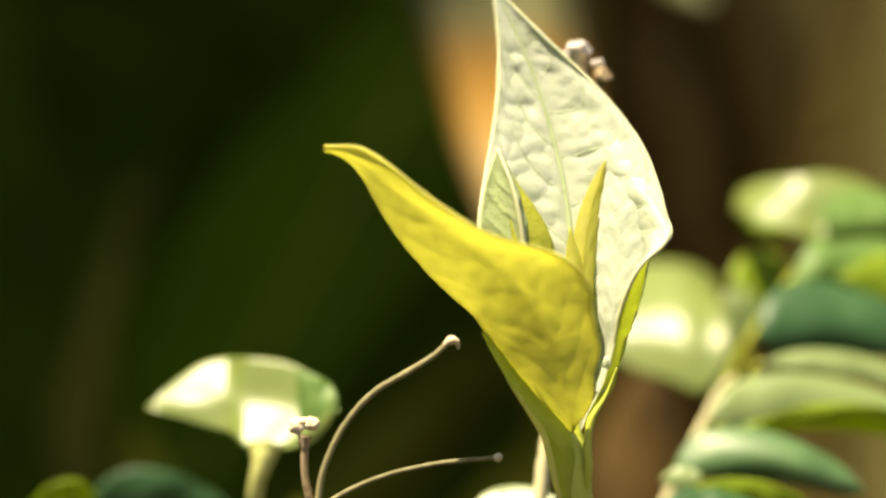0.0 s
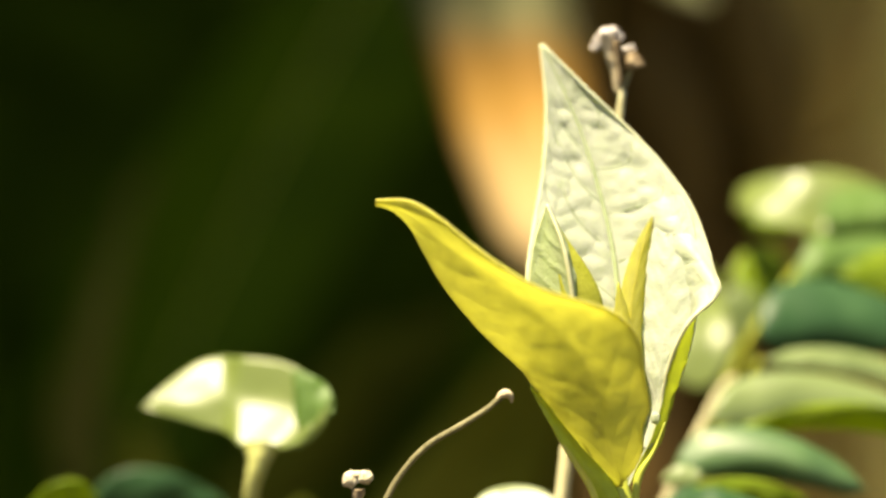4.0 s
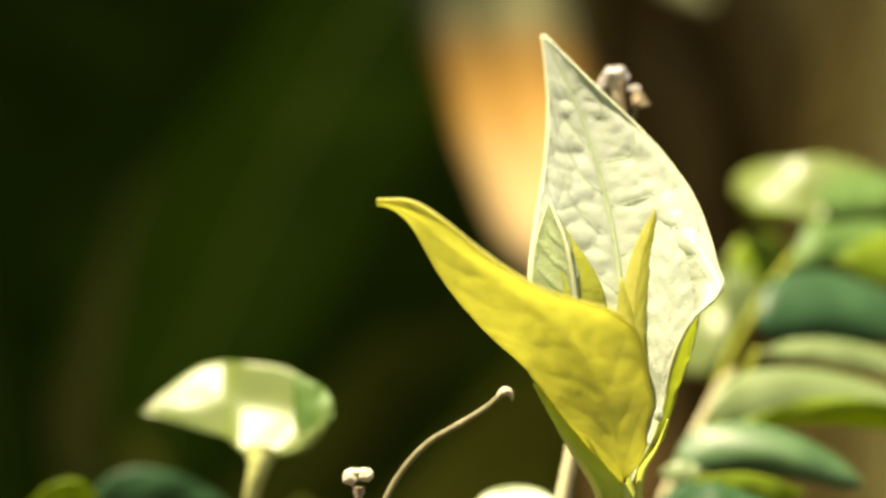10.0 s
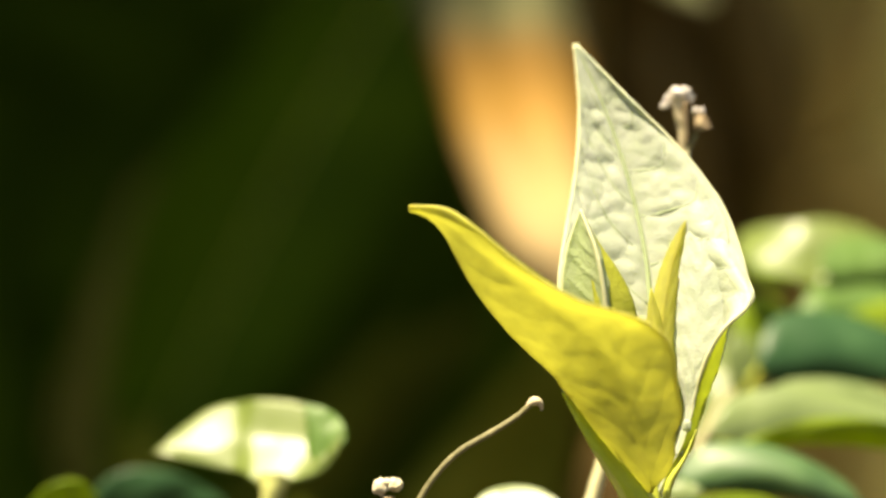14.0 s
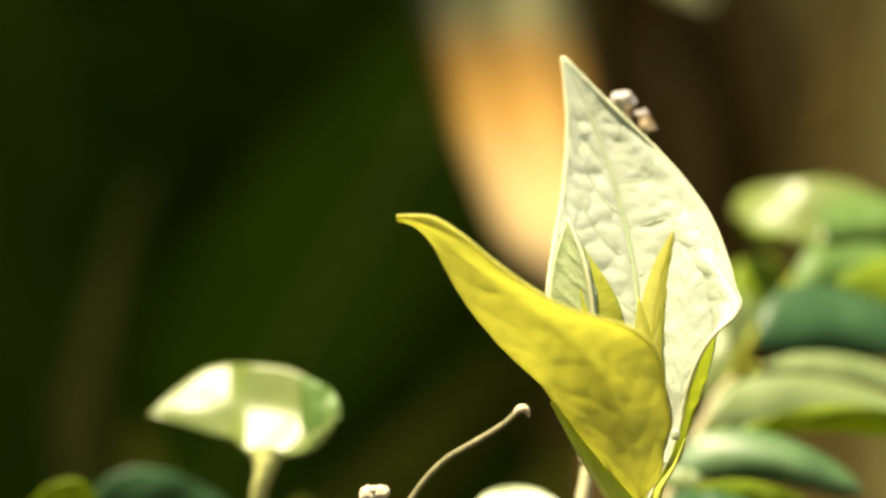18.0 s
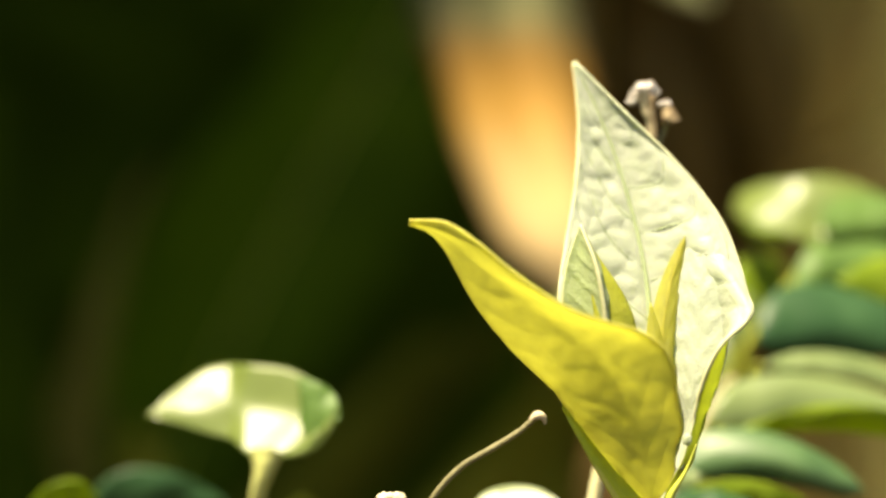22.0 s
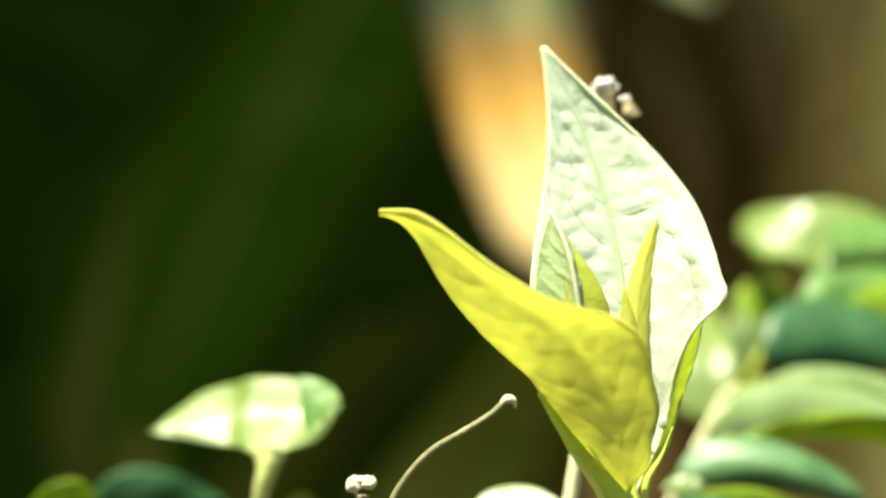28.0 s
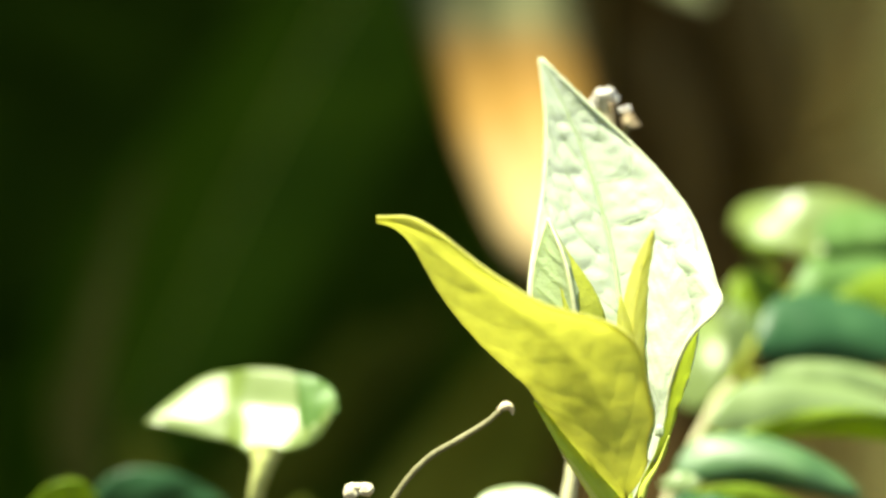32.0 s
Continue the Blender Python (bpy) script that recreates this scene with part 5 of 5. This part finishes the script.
BRANCH_ROWS = (
    (0, -0.13, 0.1, 0), (0.5, -0.05, -0.17, 0), (1, -0.28, -0.44, 0), (1.5, -0.28, -0.44, 0), (2, 0.25, -0.44, 0), (2.5, -0.13, -0.54, 0),
    (3, -0.2, -0.64, 0), (3.5, 0.02, -0.18, 0), (5.5, -0.35, 1.69, 0), (6, -0.49, 2.3, 0), (6.5, 0.25, 1.35, 0), (7, -0.71, 0.41, 0),
    (7.5, 0.25, -0.02, 0), (8, -0.2, -0.44, 0), (8.5, -0.72, 0.3, 0), (9, -0.57, 1.05, 0), (9.5, -0.49, 1.15, 0), (10, -0.28, 1.25, 0),
    (10.5, -0.49, 0.03, 0), (11, 0.42, -1.18, 0), (11.5, -0.24, -1.01, 0), (12, 0.28, -0.85, 0), (12.5, 0.2, -0.85, 0), (13, 1.69, -0.85, 0),
    (13.5, 0.72, -2.97, 0), (15.5, -0.72, -1.08, 0), (16, -0.13, 1.45, 0), (16.5, -0.64, 0.73, 0), (17, -0.35, -0, 0), (17.5, -0.13, -0.12, 0),
    (18, -0.28, -0.24, 0), (18.5, 0.47, -0.12, 0), (19, 0.02, -0, 0), (19.5, 0.25, -0.12, 0), (20, -0.2, -0.24, 0), (20.5, 0.32, -0.12, 0),
    (21, -0.2, -0, 0), (21.5, -0.13, -0.07, 0), (22, -0.2, -0.14, 0), (22.5, 0.32, -0.81, 0), (23, 0.24, -1.49, 0), (23.5, 0.17, -1.59, 0),
    (24, 0.32, -1.69, 0), (24.5, 0.02, -1.64, 0), (25, 0.76, -1.59, 0), (25.5, -0.13, -1.53, 0), (27.5, -0.11, -1.28, 0), (28, 0.26, -1.69, 0),
    (28.5, 0.04, -1.91, 0), (29, 0.18, -2.13, 0), (29.5, 0.93, -4.23, 0), (30, 0.33, -5.51, 0), (30.5, -0.18, -2.33, 0), (31, -0.26, -1.59, 0),
    (31.5, -0.33, -1.34, 0), (32, -0.41, -1.08, 0),
)
MIDDLE_ROWS = (
    (0, -0.22, 0.21, 0), (0.5, -0.09, -0.35, 0), (1, -0.48, -0.91, 0), (1.5, -0.48, -0.91, 0), (2, 0.43, -0.91, 0), (2.5, -0.22, -1.12, 0),
    (3, -0.35, -1.33, 0), (3.5, 0.04, -0.36, 0), (5.5, -0.61, 3.5, 0), (6, -0.86, 4.76, 0), (6.5, 0.43, 2.8, 0), (7, -1.25, 0.84, 0),
    (7.5, 0.43, -0.04, 0), (8, -0.35, -0.91, 0), (8.5, -1.27, 0.63, 0), (9, -1, 2.17, 0), (9.5, -0.86, 2.38, 0), (10, -0.48, 2.59, 0),
    (10.5, -0.86, 0.07, 0), (11, 0.74, -2.45, 0), (11.5, -0.41, -2.1, 0), (12, 0.49, -1.75, 0), (12.5, 0.35, -1.75, 0), (13, 2.96, -1.75, 0),
    (13.5, 1.27, -6.16, 0), (15.5, -1.27, -2.24, 0), (16, -0.22, 3.01, 0), (16.5, -1.12, 1.51, 0), (17, -0.61, -0, 0), (17.5, -0.22, -0.25, 0),
    (18, -0.48, -0.49, 0), (18.5, 0.82, -0.25, 0), (19, 0.04, -0, 0), (19.5, 0.43, -0.25, 0), (20, -0.35, -0.49, 0), (20.5, 0.56, -0.25, 0),
    (21, -0.35, -0, 0), (21.5, -0.22, -0.14, 0), (22, -0.35, -0.28, 0), (22.5, 0.56, -1.68, 0), (23, 0.42, -3.08, 0), (23.5, 0.3, -3.29, 0),
    (24, 0.56, -3.5, 0), (24.5, 0.04, -3.4, 0), (25, 1.34, -3.29, 0), (25.5, -0.22, -3.17, 0), (27.5, -0.19, -2.66, 0), (28, 0.46, -3.5, 0),
    (28.5, 0.07, -3.96, 0), (29, 0.32, -4.41, 0), (29.5, 1.62, -8.75, 0), (30, 0.58, -11.41, 0), (30.5, -0.32, -4.83, 0), (31, -0.45, -3.29, 0),
    (31.5, -0.58, -2.77, 0), (32, -0.71, -2.24, 0),
)
UPPER_ROWS = (
    (0, -0.31, 0.36, 0), (0.5, -0.13, -0.6, 0), (1, -0.69, -1.57, 0), (1.5, -0.69, -1.57, 0), (2, 0.62, -1.57, 0), (2.5, -0.31, -1.93, 0),
    (3, -0.5, -2.29, 0), (3.5, 0.06, -0.63, 0), (5.5, -0.87, 6.04, 0), (6, -1.23, 8.21, 0), (6.5, 0.62, 4.83, 0), (7, -1.79, 1.45, 0),
    (7.5, 0.62, -0.06, 0), (8, -0.5, -1.57, 0), (8.5, -1.81, 1.09, 0), (9, -1.42, 3.74, 0), (9.5, -1.23, 4.1, 0), (10, -0.69, 4.47, 0),
    (10.5, -1.23, 0.12, 0), (11, 1.06, -4.23, 0), (11.5, -0.59, -3.62, 0), (12, 0.7, -3.02, 0), (12.5, 0.51, -3.02, 0), (13, 4.23, -3.02, 0),
    (13.5, 1.81, -10.62, 0), (15.5, -1.81, -3.86, 0), (16, -0.31, 5.19, 0), (16.5, -1.61, 2.6, 0), (17, -0.87, -0, 0), (17.5, -0.31, -0.42, 0),
    (18, -0.69, -0.85, 0), (18.5, 1.17, -0.42, 0), (19, 0.06, -0, 0), (19.5, 0.62, -0.42, 0), (20, -0.5, -0.85, 0), (20.5, 0.8, -0.42, 0),
    (21, -0.5, -0, 0), (21.5, -0.31, -0.24, 0), (22, -0.5, -0.48, 0), (22.5, 0.8, -2.9, 0), (23, 0.6, -5.31, 0), (23.5, 0.42, -5.67, 0),
    (24, 0.8, -6.04, 0), (24.5, 0.06, -5.86, 0), (25, 1.91, -5.67, 0), (25.5, -0.31, -5.46, 0), (27.5, -0.28, -4.59, 0), (28, 0.65, -6.04, 0),
    (28.5, 0.1, -6.82, 0), (29, 0.46, -7.61, 0), (29.5, 2.32, -15.09, 0), (30, 0.83, -19.68, 0), (30.5, -0.46, -8.33, 0), (31, -0.64, -5.67, 0),
    (31.5, -0.83, -4.77, 0), (32, -1.01, -3.86, 0),
)

LARGE_ROWS = (
    (0, 0, 0, 2.6), (1, 0, 0, -0.8), (2, 0, 0, -2.2), (3, 0, 0, -3.0), (6, 0, 0, -0.8), (7, 0, 0, -3.0), (8, 0, 0, -2.6), (10, 0, 0, -1.6), (11, 0, 0, -3.2), (12, 0, 0, -1.4), (13, 0, 0, -1.2), (16, 0, 0, -0.8),
    (17, 0, 0, 2.4), (18, 0, 0, 4.4), (19, 0, 0, 3.6), (20, 0, 0, 2.6), (21, 0, 0, 1.4), (22, 0, 0, 0.4), (23, 0, 0, -2.4), (24, 0, 0, -2.8), (28, 0, 0, -3.2), (32, 0, 0, -3.0),
)

LEAF_ROWS = ((0, 0, 0), (8, 1, 0), (13, 0, 0), (13.5, -9, -1.5), (15.5, -4, -1), (16, 0, 0), (22, 0, 0), (24, -10.6, -2), (24.5, -11.2, -2.2), (25, -13.1, -2.5), (25.5, -17.8, -3.4), (27.5, -6.6, -1.3), (28, -14.4, -2.8), (28.5, -10, -1.9), (29, -15.6, -3), (29.5, -13.8, -2.6), (30, -17.2, -3.3), (30.5, -9.4, -1.8), (31, -10.9, -2.1), (31.5, -6.6, -1.3), (32, -7.8, -1.5))

def motions():
    """The sway of the plants in the wind: seconds, sideways and upward shift in millimetres, lean and nod in degrees."""
    for ob, rows in ((shoot, SHOOT_ROWS), (dried, DRIED_ROWS), (wiry, WIRY_ROWS), (sprig, SPRIG_ROWS), (branch, BRANCH_ROWS), (middle, MIDDLE_ROWS), (upper, UPPER_ROWS), (banana, LARGE_ROWS)):
        x, y, z = ob.location
        walk(ob, [(t, pose(x + dx / 1000, y, z + dz / 1000, nod[0] if nod else 0, lean, 0)) for t, dx, dz, lean, *nod in rows])
    joint = pose(0.002, -0.013, 0.5583)
    walk(glossy, [(t, joint @ pose(0, 0, 0, nod, lean, 0) @ joint.inverted()) for t, nod, lean in LEAF_ROWS])


motions()
